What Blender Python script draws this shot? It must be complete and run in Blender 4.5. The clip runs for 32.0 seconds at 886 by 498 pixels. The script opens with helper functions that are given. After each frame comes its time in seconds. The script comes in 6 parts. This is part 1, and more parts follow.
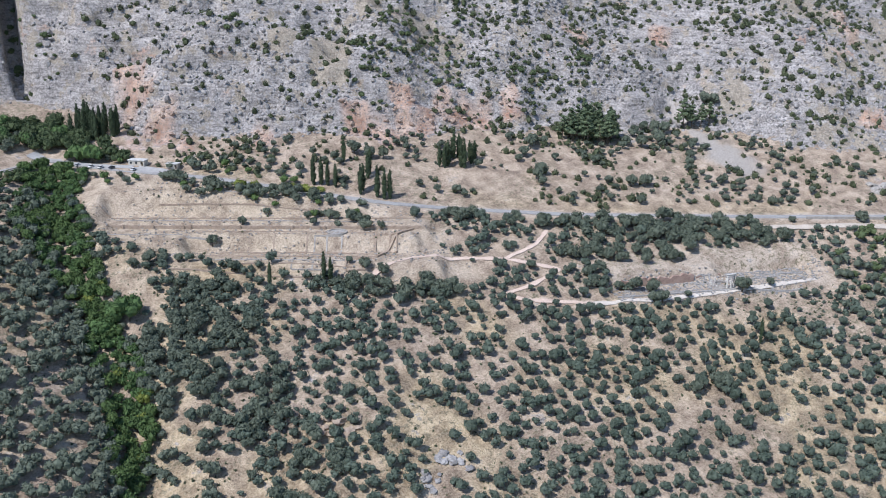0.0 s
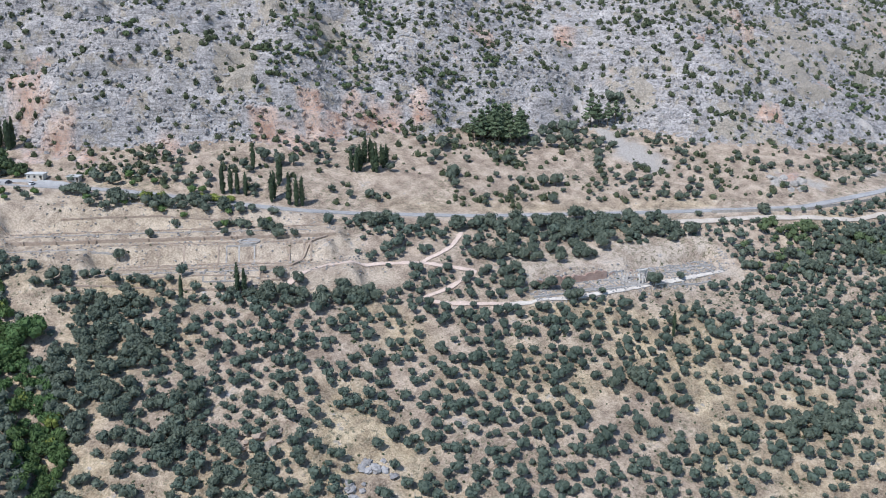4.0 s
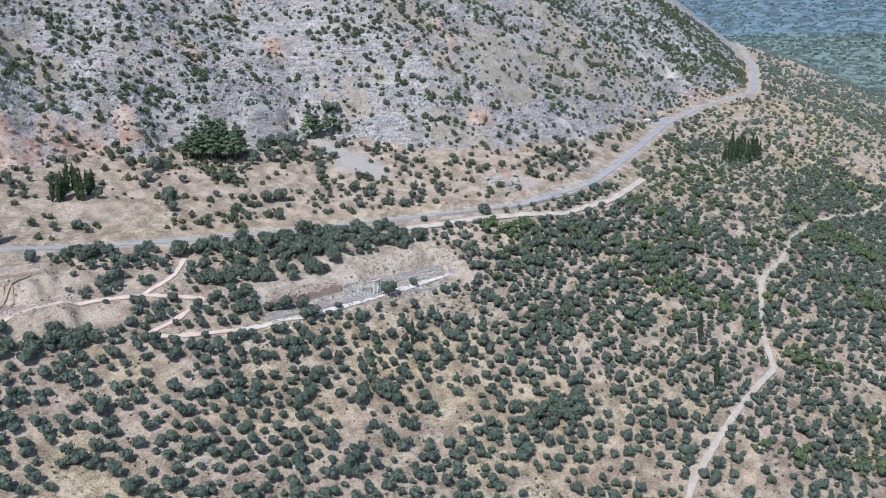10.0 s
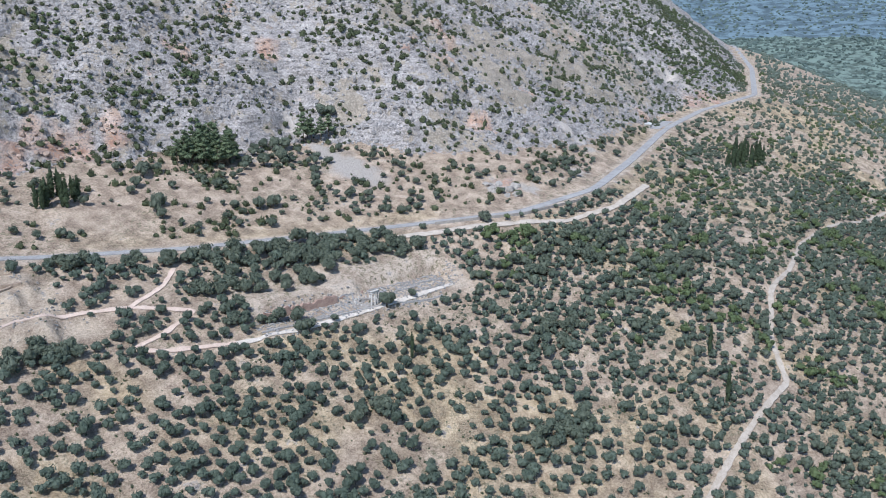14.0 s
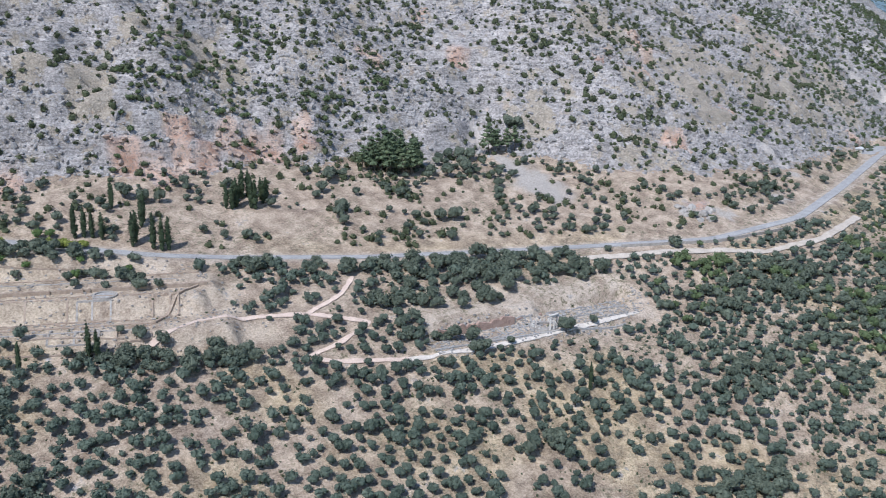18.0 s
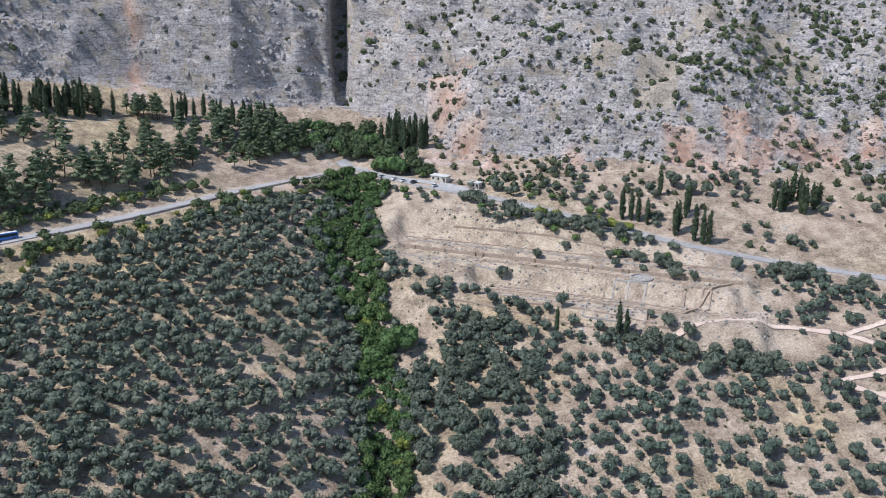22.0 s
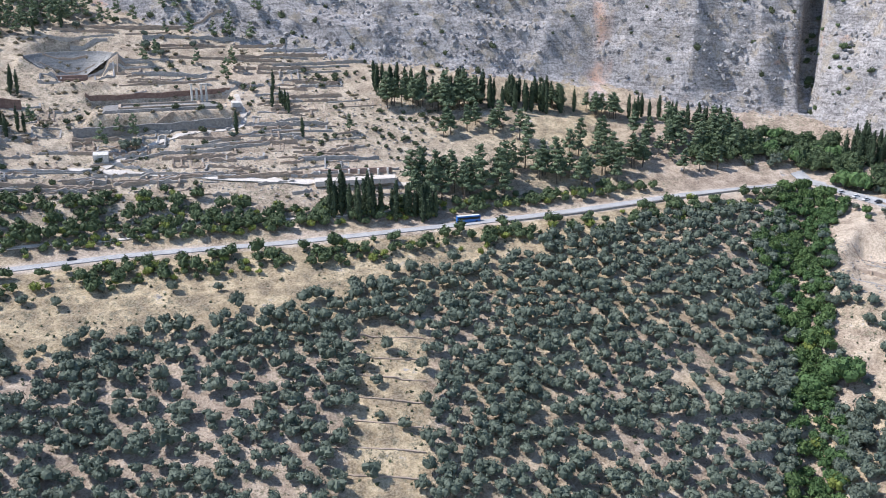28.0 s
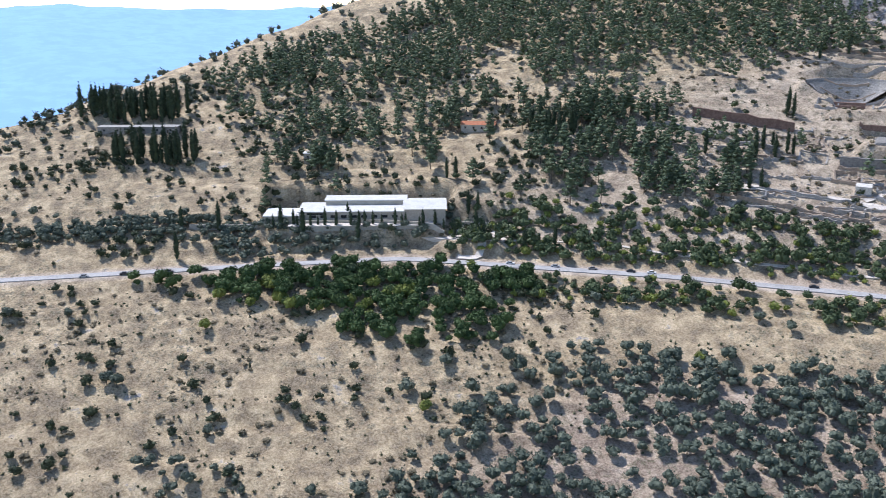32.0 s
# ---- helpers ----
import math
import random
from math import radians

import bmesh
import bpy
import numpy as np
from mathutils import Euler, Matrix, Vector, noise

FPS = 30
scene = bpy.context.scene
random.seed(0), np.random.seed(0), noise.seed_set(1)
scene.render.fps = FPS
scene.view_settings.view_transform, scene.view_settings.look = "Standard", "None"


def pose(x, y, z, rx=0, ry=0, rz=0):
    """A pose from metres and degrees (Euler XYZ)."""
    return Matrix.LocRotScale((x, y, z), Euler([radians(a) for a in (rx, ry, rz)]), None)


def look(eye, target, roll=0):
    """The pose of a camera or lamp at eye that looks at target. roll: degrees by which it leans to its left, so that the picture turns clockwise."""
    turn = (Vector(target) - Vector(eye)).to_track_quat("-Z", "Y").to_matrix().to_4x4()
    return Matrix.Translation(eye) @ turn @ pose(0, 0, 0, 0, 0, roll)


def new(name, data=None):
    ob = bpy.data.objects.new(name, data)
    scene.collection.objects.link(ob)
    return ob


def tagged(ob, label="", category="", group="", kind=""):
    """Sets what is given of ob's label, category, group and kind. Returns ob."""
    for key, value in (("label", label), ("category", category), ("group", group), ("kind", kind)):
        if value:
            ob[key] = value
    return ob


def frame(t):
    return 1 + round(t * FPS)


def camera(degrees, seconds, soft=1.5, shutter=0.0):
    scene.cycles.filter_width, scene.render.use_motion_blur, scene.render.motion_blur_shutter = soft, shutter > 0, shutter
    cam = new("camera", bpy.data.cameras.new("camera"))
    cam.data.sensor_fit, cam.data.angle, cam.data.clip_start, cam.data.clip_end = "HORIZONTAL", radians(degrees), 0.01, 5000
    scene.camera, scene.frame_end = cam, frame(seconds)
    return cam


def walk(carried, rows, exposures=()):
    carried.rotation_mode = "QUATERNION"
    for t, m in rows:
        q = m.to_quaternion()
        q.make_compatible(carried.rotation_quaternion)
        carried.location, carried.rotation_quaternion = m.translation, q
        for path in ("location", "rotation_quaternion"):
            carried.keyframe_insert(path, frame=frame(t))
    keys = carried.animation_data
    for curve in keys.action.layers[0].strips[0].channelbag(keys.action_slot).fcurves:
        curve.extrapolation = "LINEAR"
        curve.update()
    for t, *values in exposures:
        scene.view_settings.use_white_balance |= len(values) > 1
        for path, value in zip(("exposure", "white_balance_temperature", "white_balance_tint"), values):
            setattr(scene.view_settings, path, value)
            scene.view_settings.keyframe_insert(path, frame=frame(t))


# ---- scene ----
cam = camera(50.6, 32.0, soft=0.9, shutter=0.2)
PATH = [
    (0, (-381.28, -299.73, 159.31), (-326.99, -220.83, 130.54), 0.30),
    (1, (-381.25, -299.29, 159.59), (-323.79, -222.66, 130.84), 0.21),
    (2, (-381.18, -298.69, 159.90), (-323.98, -221.82, 131.28), 0.19),
    (2.5, (-381.11, -298.31, 160.07), (-323.73, -221.61, 131.34), 0.18),
    (4.5, (-380.42, -296.08, 160.84), (-316.44, -224.76, 132.20), -0.20),
    (5, (-380.06, -295.46, 160.99), (-313.52, -226.54, 132.35), -0.18),
    (5.5, (-379.61, -294.82, 161.12), (-310.03, -228.97, 132.45), -0.22),
    (6, (-379.10, -294.13, 161.21), (-306.43, -231.67, 132.59), -0.31),
    (6.5, (-378.52, -293.37, 161.26), (-302.94, -234.46, 132.69), -0.41),
    (7, (-377.90, -292.52, 161.27), (-299.35, -237.57, 132.78), -0.49),
    (7.5, (-377.27, -291.55, 161.23), (-296.40, -240.02, 132.86), -0.55),
    (8, (-376.62, -290.49, 161.16), (-294.05, -241.68, 132.88), -0.54),
    (9, (-375.20, -288.05, 160.93), (-292.66, -239.06, 132.87), -0.43),
    (10, (-373.22, -285.37, 160.55), (-292.19, -233.83, 132.68), -0.26),
    (11, (-370.56, -282.48, 160.02), (-289.39, -231.06, 132.31), -0.21),
    (12, (-367.28, -279.26, 159.46), (-286.31, -227.49, 131.83), -0.14),
    (13, (-363.41, -275.59, 158.94), (-281.96, -224.60, 131.29), -0.07),
    (13.5, (-361.34, -273.56, 158.74), (-279.64, -222.93, 131.12), -0.10),
    (15.5, (-351.94, -264.40, 158.38), (-271.64, -211.44, 131.02), 0.04),
    (16, (-349.86, -262.20, 158.41), (-270.02, -208.48, 131.23), 0.12),
    (16.5, (-348.03, -260.09, 158.48), (-269.07, -205.01, 131.43), 0.23),
    (17, (-346.56, -258.15, 158.60), (-269.41, -200.51, 131.65), 0.34),
    (17.5, (-345.50, -256.42, 158.74), (-271.36, -194.97, 131.76), 0.48),
    (18, (-344.87, -254.94, 158.87), (-274.32, -189.38, 131.94), 0.59),
    (18.5, (-344.65, -253.71, 158.98), (-279.81, -182.56, 131.92), 0.84),
    (19, (-344.84, -252.69, 159.04), (-286.65, -176.08, 131.76), 1.05),
    (19.5, (-345.27, -251.91, 159.08), (-293.17, -171.12, 131.55), 1.15),
    (20, (-345.87, -251.34, 159.11), (-300.29, -166.74, 131.48), 1.15),
    (20.5, (-346.51, -251.01, 159.14), (-306.84, -163.52, 131.35), 1.08),
    (21, (-347.05, -250.86, 159.16), (-313.18, -161.03, 131.17), 0.98),
    (22, (-347.70, -250.95, 159.19), (-323.94, -158.02, 130.91), 0.67),
    (23, (-348.13, -251.10, 159.35), (-331.67, -156.65, 130.92), 0.34),
    (24, (-348.55, -251.06, 159.76), (-340.86, -155.56, 131.14), -0.12),
    (25, (-348.97, -250.92, 160.44), (-348.93, -155.20, 131.50), -0.17),
    (26, (-349.68, -250.91, 161.27), (-358.10, -155.66, 132.02), -0.11),
    (26.5, (-350.26, -251.05, 161.70), (-363.23, -156.34, 132.34), -0.17),
    (28.5, (-354.14, -252.54, 163.32), (-379.28, -159.96, 135.10), -0.31),
    (29, (-355.41, -252.99, 163.74), (-387.49, -162.30, 136.44), -0.20),
    (29.5, (-356.81, -253.43, 164.16), (-397.61, -166.09, 137.58), -0.25),
    (30, (-358.24, -253.93, 164.59), (-405.81, -170.05, 138.12), -0.22),
    (30.5, (-359.67, -254.52, 165.04), (-414.44, -175.13, 138.62), -0.30),
    (31, (-361.01, -255.19, 165.53), (-426.64, -184.48, 139.23), -0.22),
    (31.5, (-362.30, -255.82, 166.04), (-437.38, -195.21, 139.76), -0.18),
    (32, (-363.56, -256.45, 166.55), (-443.66, -202.79, 140.02), -0.23),
]
walk(cam, [(t, look(eye, target, roll)) for t, eye, target, roll in PATH],
     exposures=[(0, 0.16, 6150, 13), (4, 0.16, 6050, 11), (17, 0.16, 6050, 11), (20, 0.12, 6150, 15), (23, 0.3, 6300, 13), (26, 0.42, 6300, 13), (28.5, 0.6, 6200, 14), (32, 0.5, 6150, 15)])

# ---- sky and sun ----
SUN_AZ, SUN_EL = 262, 53  # degrees from north towards east, degrees above the horizon
world = bpy.data.worlds.new("sky")
scene.world = world
world.use_nodes = True
wn = world.node_tree.nodes
sky = wn.new("ShaderNodeTexSky")
sky.sky_type, sky.sun_disc, sky.sun_elevation, sky.sun_rotation = "NISHITA", False, radians(SUN_EL), radians(SUN_AZ)
sky.altitude, sky.dust_density = 600, 0.1
world.node_tree.links.new(sky.outputs[0], wn["Background"].inputs[0])
wn["Background"].inputs[1].default_value = 0.14
sun = new("sun", bpy.data.lights.new("sun", "SUN"))
sun.data.energy, sun.data.angle, sun.data.color = 4.1, radians(0.5), (1.0, 0.975, 0.945)
a, e = radians(SUN_AZ), radians(SUN_EL)
sun.matrix_world = look((500 * math.sin(a), 500 * math.cos(a), 600), (0, 0, 600 - 500 * math.tan(e)))


# ---- materials ----
def material(name, rough=0.9, metal=0.0):
    m = bpy.data.materials.new(name)
    m.use_nodes = True
    bsdf = m.node_tree.nodes["Principled BSDF"]
    bsdf.inputs["Roughness"].default_value, bsdf.inputs["Metallic"].default_value = rough, metal
    bsdf.inputs["Specular IOR Level"].default_value = 0.25
    return m, m.node_tree.nodes, m.node_tree.links, bsdf


def ramp(nodes, links, source, stops):
    r = nodes.new("ShaderNodeValToRGB")
    while len(r.color_ramp.elements) < len(stops):
        r.color_ramp.elements.new(0.5)
    for el, (p, c) in zip(r.color_ramp.elements, stops):
        el.position, el.color = p, (*c, 1) if len(c) == 3 else c
    links.new(source, r.inputs[0])
    return r.outputs[0]


def noise_node(nodes, links, scale, detail=4, vector=None, rough=0.6, distort=0.0):
    n = nodes.new("ShaderNodeTexNoise")
    n.inputs["Scale"].default_value, n.inputs["Detail"].default_value = scale, detail
    n.inputs["Roughness"].default_value, n.inputs["Distortion"].default_value = rough, distort
    if vector is not None:
        links.new(vector, n.inputs["Vector"])
    return n.outputs["Fac"]


def mix(nodes, links, fac, a, b, mode="MIX"):
    m = nodes.new("ShaderNodeMix")
    m.data_type, m.blend_type = "RGBA", mode
    for value, socket in ((fac, m.inputs[0]), (a, m.inputs[6]), (b, m.inputs[7])):
        if isinstance(value, (int, float)):
            socket.default_value = value
        elif isinstance(value, tuple):
            socket.default_value = (*value, 1)
        else:
            links.new(value, socket)
    return m.outputs[2]


def bump(nodes, links, height_socket, bsdf, strength, distance):
    b = nodes.new("ShaderNodeBump")
    b.inputs["Strength"].default_value, b.inputs["Distance"].default_value = strength, distance
    links.new(height_socket, b.inputs["Height"])
    links.new(b.outputs[0], bsdf.inputs["Normal"])


def place(nodes):
    return nodes.new("ShaderNodeNewGeometry").outputs["Position"]


def stone_like(name, dark, light, scale, rough=0.9, strength=0.5, distance=0.05, random_by="object"):
    """A mottled surface with grain and wear; pieces differ a little from one another."""
    m, n, l, bsdf = material(name, rough)
    p = place(n)
    big, fine = noise_node(n, l, scale, 5, p), noise_node(n, l, scale * 9, 3, p)
    col = ramp(n, l, big, [(0.4, dark), (0.6, light)])
    col = mix(n, l, 0.35, col, ramp(n, l, fine, [(0.4, tuple(v * 0.5 for v in dark)), (0.6, tuple(v * 1.1 for v in light))]))
    rnd = n.new("ShaderNodeObjectInfo").outputs["Random"]
    col = mix(n, l, 0.25, col, ramp(n, l, rnd, [(0, tuple(v * 0.75 for v in dark)), (1, light)]))
    l.new(col, bsdf.inputs["Base Color"])
    bump(n, l, fine, bsdf, strength, distance)
    return m


def leaf_like(name, dark, light, scale=0.35):
    m, n, l, bsdf = material(name, 0.75)
    geo = n.new("ShaderNodeNewGeometry")
    isl, p = geo.outputs["Random Per Island"], geo.outputs["Position"]
    rnd = n.new("ShaderNodeObjectInfo").outputs["Random"]
    a1 = ramp(n, l, noise_node(n, l, scale, 3, p), [(0.41, dark), (0.59, light)])
    a2 = ramp(n, l, isl, [(0, tuple(v * 0.7 for v in dark)), (1, tuple(v * 1.1 for v in light))])
    a3 = ramp(n, l, rnd, [(0, tuple(v * 0.8 for v in dark)), (1, light)])
    col = mix(n, l, 0.3, mix(n, l, 0.5, a1, a2), a3)
    l.new(col, bsdf.inputs["Base Color"])
    bump(n, l, noise_node(n, l, 5, 3, p), bsdf, 0.6, 0.12)
    return m


OLIVE = leaf_like("olive_leaves", (0.040, 0.061, 0.045), (0.122, 0.153, 0.117))
OLIVE_DARK = leaf_like("dense_leaves", (0.049, 0.069, 0.05), (0.146, 0.17, 0.125))
CYPRESS = leaf_like("cypress_leaves", (0.024, 0.04, 0.022), (0.06, 0.085, 0.044))
PINE = leaf_like("pine_needles", (0.058, 0.09, 0.05), (0.158, 0.20, 0.112))
PLANE = leaf_like("plane_leaves", (0.042, 0.082, 0.028), (0.105, 0.175, 0.06))
THICKET = leaf_like("thicket_leaves", (0.036, 0.07, 0.024), (0.10, 0.155, 0.05), 0.12)
OAK_GREEN = leaf_like("oak_leaves", (0.036, 0.06, 0.028), (0.11, 0.145, 0.066))
# haze of distance is put into both of these far leaf colours
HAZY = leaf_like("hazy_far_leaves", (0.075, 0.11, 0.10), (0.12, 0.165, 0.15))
HAZE_GREEN = leaf_like("haze_tinted_leaves", (0.07, 0.098, 0.08), (0.165, 0.205, 0.17))
DRY_LEAVES = leaf_like("dry_scrub_leaves", (0.10, 0.085, 0.055), (0.235, 0.20, 0.125))
YELLOW_GREEN = leaf_like("young_leaves", (0.10, 0.13, 0.025), (0.22, 0.25, 0.06))
SHRUB = leaf_like("shrub_leaves", (0.034, 0.048, 0.026), (0.10, 0.118, 0.062))
BARK = stone_like("bark", (0.07, 0.055, 0.04), (0.17, 0.14, 0.11), 2.0)
LIMESTONE = stone_like("limestone", (0.26, 0.24, 0.22), (0.46, 0.43, 0.39), 0.6)
MARBLE = stone_like("pale_marble", (0.45, 0.42, 0.38), (0.72, 0.69, 0.64), 0.9)
GREY_BLOCK = stone_like("grey_block", (0.24, 0.235, 0.225), (0.45, 0.435, 0.415), 0.8)
DARK_BLOCK = stone_like("weathered_grey_block", (0.13, 0.125, 0.118), (0.30, 0.29, 0.275), 0.7)
PINK_EARTH = stone_like("pinkish_scarp", (0.30, 0.205, 0.165), (0.47, 0.345, 0.285), 0.35)
TAN_WALL = stone_like("tan_masonry", (0.28, 0.215, 0.165), (0.46, 0.37, 0.29), 0.7)
RED_WALL = stone_like("reddish_masonry", (0.16, 0.10, 0.08), (0.30, 0.20, 0.16), 0.7)
GRAVEL = stone_like("pale_gravel", (0.50, 0.44, 0.38), (0.70, 0.64, 0.57), 0.4, strength=0.3)
CRAG = stone_like("crag_limestone", (0.19, 0.182, 0.178), (0.46, 0.442, 0.428), 0.35, strength=0.8, distance=0.2)
PINK_CRAG = stone_like("stained_crag", (0.28, 0.20, 0.155), (0.56, 0.44, 0.365), 0.3, strength=0.8, distance=0.2)
DIRT = stone_like("dirt_track", (0.42, 0.36, 0.295), (0.58, 0.515, 0.44), 0.25, strength=0.4)
PINK_PATH = stone_like("reddish_path", (0.55, 0.42, 0.345), (0.70, 0.565, 0.475), 0.35, strength=0.3)
ASPHALT = stone_like("sunlit_asphalt", (0.33, 0.325, 0.32), (0.46, 0.455, 0.445), 0.15, strength=0.2)


def ground_material():
    m, n, l, bsdf = material("hillside", 0.95)
    p = place(n)
    attr = {}
    for key in ("rock", "straw", "soil", "green", "ochre", "pale", "grass"):
        node = n.new("ShaderNodeAttribute")
        node.attribute_name = key
        attr[key] = node.outputs["Fac"]
    wide, mid, fine = noise_node(n, l, 0.018, 6, p), noise_node(n, l, 0.11, 8, p, 0.65), noise_node(n, l, 1.1, 5, p, 0.75)
    earth = ramp(n, l, mid, [(0.38, (0.21, 0.15, 0.115)), (0.5, (0.43, 0.33, 0.255)), (0.62, (0.66, 0.53, 0.415))])
    straw = ramp(n, l, mid, [(0.37, (0.17, 0.13, 0.075)), (0.5, (0.43, 0.325, 0.185)), (0.62, (0.74, 0.59, 0.36))])
    soil = ramp(n, l, mid, [(0.37, (0.32, 0.245, 0.195)), (0.5, (0.53, 0.44, 0.36)), (0.62, (0.68, 0.58, 0.485))])
    col = mix(n, l, attr["straw"], earth, straw)
    col = mix(n, l, attr["soil"], col, soil)
    # low dry scrub between the trees
    tuft = ramp(n, l, noise_node(n, l, 0.4, 6, p, 0.75), [(0.52, (0, 0, 0)), (0.58, (1, 1, 1))])
    tuft = mix(n, l, attr["green"], (0, 0, 0), tuft)
    col = mix(n, l, tuft, col, (0.13, 0.13, 0.075))
    col = mix(n, l, 0.38, col, ramp(n, l, fine, [(0.42, (0.16, 0.12, 0.085)), (0.58, (0.68, 0.565, 0.43))]))
    # weathered grey limestone: pale faces, dark cracks, crevice shade painted as noise, soil in the hollows, ochre
    # scars
    r1, r2 = noise_node(n, l, 0.05, 8, p, 0.7), noise_node(n, l, 0.75, 6, p, 0.8)
    bent = n.new("ShaderNodeVectorMath")
    bent.operation = "ADD"
    l.new(p, bent.inputs[0])
    warp = n.new("ShaderNodeTexNoise")
    warp.inputs["Scale"].default_value, warp.inputs["Detail"].default_value = 0.18, 4
    l.new(p, warp.inputs["Vector"])
    grow = n.new("ShaderNodeVectorMath")
    grow.operation, grow.inputs[3].default_value = "SCALE", 16.0
    l.new(warp.outputs["Color"], grow.inputs[0])
    l.new(grow.outputs[0], bent.inputs[1])
    cells = n.new("ShaderNodeTexVoronoi")
    cells.feature, cells.inputs["Scale"].default_value = "DISTANCE_TO_EDGE", 0.17
    l.new(bent.outputs[0], cells.inputs["Vector"])
    crack = ramp(n, l, cells.outputs["Distance"], [(0.0, (0, 0, 0)), (0.09, (1, 1, 1))])
    stone = ramp(n, l, r1, [(0.38, (0.16, 0.154, 0.151)), (0.5, (0.285, 0.274, 0.268)), (0.62, (0.43, 0.414, 0.402))])
    # the near-black end of r2 stands in for shade in crevices
    stone = mix(n, l, 0.5, stone, ramp(n, l, r2, [(0.43, (0.03, 0.029, 0.028)), (0.485, (0.24, 0.232, 0.226)), (0.55, (0.64, 0.62, 0.60))]))
    lay = n.new("ShaderNodeVectorMath")
    lay.operation, lay.inputs[1].default_value = "MULTIPLY", (0.10, 0.10, 0.55)
    l.new(p, lay.inputs[0])
    beds = noise_node(n, l, 1.0, 7, lay.outputs[0], 0.7, 0.6)
    stone = mix(n, l, 0.4, stone, ramp(n, l, beds, [(0.40, (0.07, 0.067, 0.065)), (0.49, (0.30, 0.288, 0.28)), (0.60, (0.52, 0.50, 0.485))]))
    dry = n.new("ShaderNodeMath")
    dry.operation, dry.inputs[1].default_value = "MULTIPLY_ADD", 0.30
    l.new(attr["grass"], dry.inputs[0])
    l.new(noise_node(n, l, 0.09, 7, p, 0.7), dry.inputs[2])
    hollow = ramp(n, l, dry.outputs[0], [(0.53, (0, 0, 0)), (0.6, (1, 1, 1))])
    stone = mix(n, l, mix(n, l, 0.75, (0, 0, 0), hollow), stone, ramp(n, l, fine, [(0.4, (0.22, 0.19, 0.14)), (0.6, (0.44, 0.39, 0.31))]))
    stone = mix(n, l, mix(n, l, 0.38, (1, 1, 1), crack), (0.08, 0.078, 0.074), stone)
    scar = ramp(n, l, noise_node(n, l, 0.022, 6, p, 0.7), [(0.62, (0, 0, 0)), (0.68, (1, 1, 1))])
    scar = mix(n, l, attr["ochre"], scar, (1, 1, 1))
    scar = mix(n, l, ramp(n, l, r2, [(0.4, (0, 0, 0)), (0.5, (1, 1, 1))]), (0, 0, 0), scar)
    stone = mix(n, l, scar, stone, ramp(n, l, r1, [(0.4, (0.34, 0.20, 0.14)), (0.6, (0.58, 0.45, 0.365))]))
    stone = mix(n, l, attr["pale"], stone, ramp(n, l, r2, [(0.4, (0.34, 0.315, 0.29)), (0.6, (0.52, 0.49, 0.45))]))
    col = mix(n, l, attr["pale"], col, ramp(n, l, fine, [(0.4, (0.33, 0.295, 0.26)), (0.6, (0.54, 0.495, 0.45))]))
    stone = mix(n, l, 1.0, stone, (1.16, 1.125, 1.11), "MULTIPLY")
    edge = n.new("ShaderNodeMath")
    edge.operation = "ADD"
    l.new(attr["rock"], edge.inputs[0])
    off = n.new("ShaderNodeMath")
    off.operation, off.inputs[1].default_value = "SUBTRACT", 0.5
    l.new(mid, off.inputs[0])
    more = n.new("ShaderNodeMath")
    more.operation, more.inputs[1].default_value = "MULTIPLY", 3.0
    l.new(off.outputs[0], more.inputs[0])
    l.new(more.outputs[0], edge.inputs[1])
    is_rock = ramp(n, l, edge.outputs[0], [(0.4, (0, 0, 0)), (0.6, (1, 1, 1))])
    col = mix(n, l, is_rock, col, stone)
    l.new(col, bsdf.inputs["Base Color"])
    h = mix(n, l, is_rock, fine, mix(n, l, 0.08, r2, crack))
    bump(n, l, h, bsdf, 1.0, 1.0)
    return m


GROUND = ground_material()


# ---- the lie of the land ----
# Everything is laid out from the main road: x east, y north, z up; the tholos stands at the origin.
ROAD = [(-2600, -2300, 20), (-1100, -800, 26), (-900, -340, 34), (-833, -204, 36), (-777, -88, 38), (-745, -25, 39),
        (-653, 61, 38), (-581, 113, 38.5), (-511, 144, 40), (-440, 183, 42), (-389, 211, 44), (-331, 250, 46.5),
        (-264, 281, 49), (-235, 242, 46.5), (-192, 207, 43), (-122, 141, 33), (-90, 123, 29), (-30, 87, 24.5),
        (65, 37, 20.5), (142, -15, 21), (215, -33, 24), (309, -22, 27), (457, 2, 30), (580, 7, 32), (730, -7, 33),
        (1021, 71, 36), (1372, 193, 44), (1520, 420, 50), (1800, 1300, 70), (2600, 4600, 120)]
ROAD_X, ROAD_Y, ROAD_Z = (np.array(c, float) for c in zip(*ROAD))
# Hillside above the road, by the road's x: slope of the bench, its width, slope of the rock above it.
HILL_X = np.array([-900, -833, -777, -720, -650, -560, -440, -330, -264, -225, -170, -110, 0, 100, 200, 310, 460, 730, 1400.])
HILL_BENCH = np.array([.30, .34, .36, .41, .46, .46, .40, .38, .40, .32, .34, .34, .30, .30, .32, .36, .40, .42, .4])
HILL_WIDTH = np.array([900, 900, 900, 560, 330, 215, 165, 120, 60, 34, 48, 82, 100, 112, 70, 34, 20, 14, 14.])
HILL_ROCK = np.array([.9, .9, .9, .9, 1.0, 1.2, 1.3, 2.2, 2.6, 1.6, 1.35, 1.05, .9, .8, .68, .62, .65, .66, .6])
SHELF_X = np.array([-210, -200, -191, -172, -160, -143, -99, -75, -50.])
SHELF_Z = np.array([92, 97, 102, 113, 121, 122, 116, 107, 98.])
STREAM_X = np.array([-256, -264, -278, -283, -282, -290, -305, -330.])
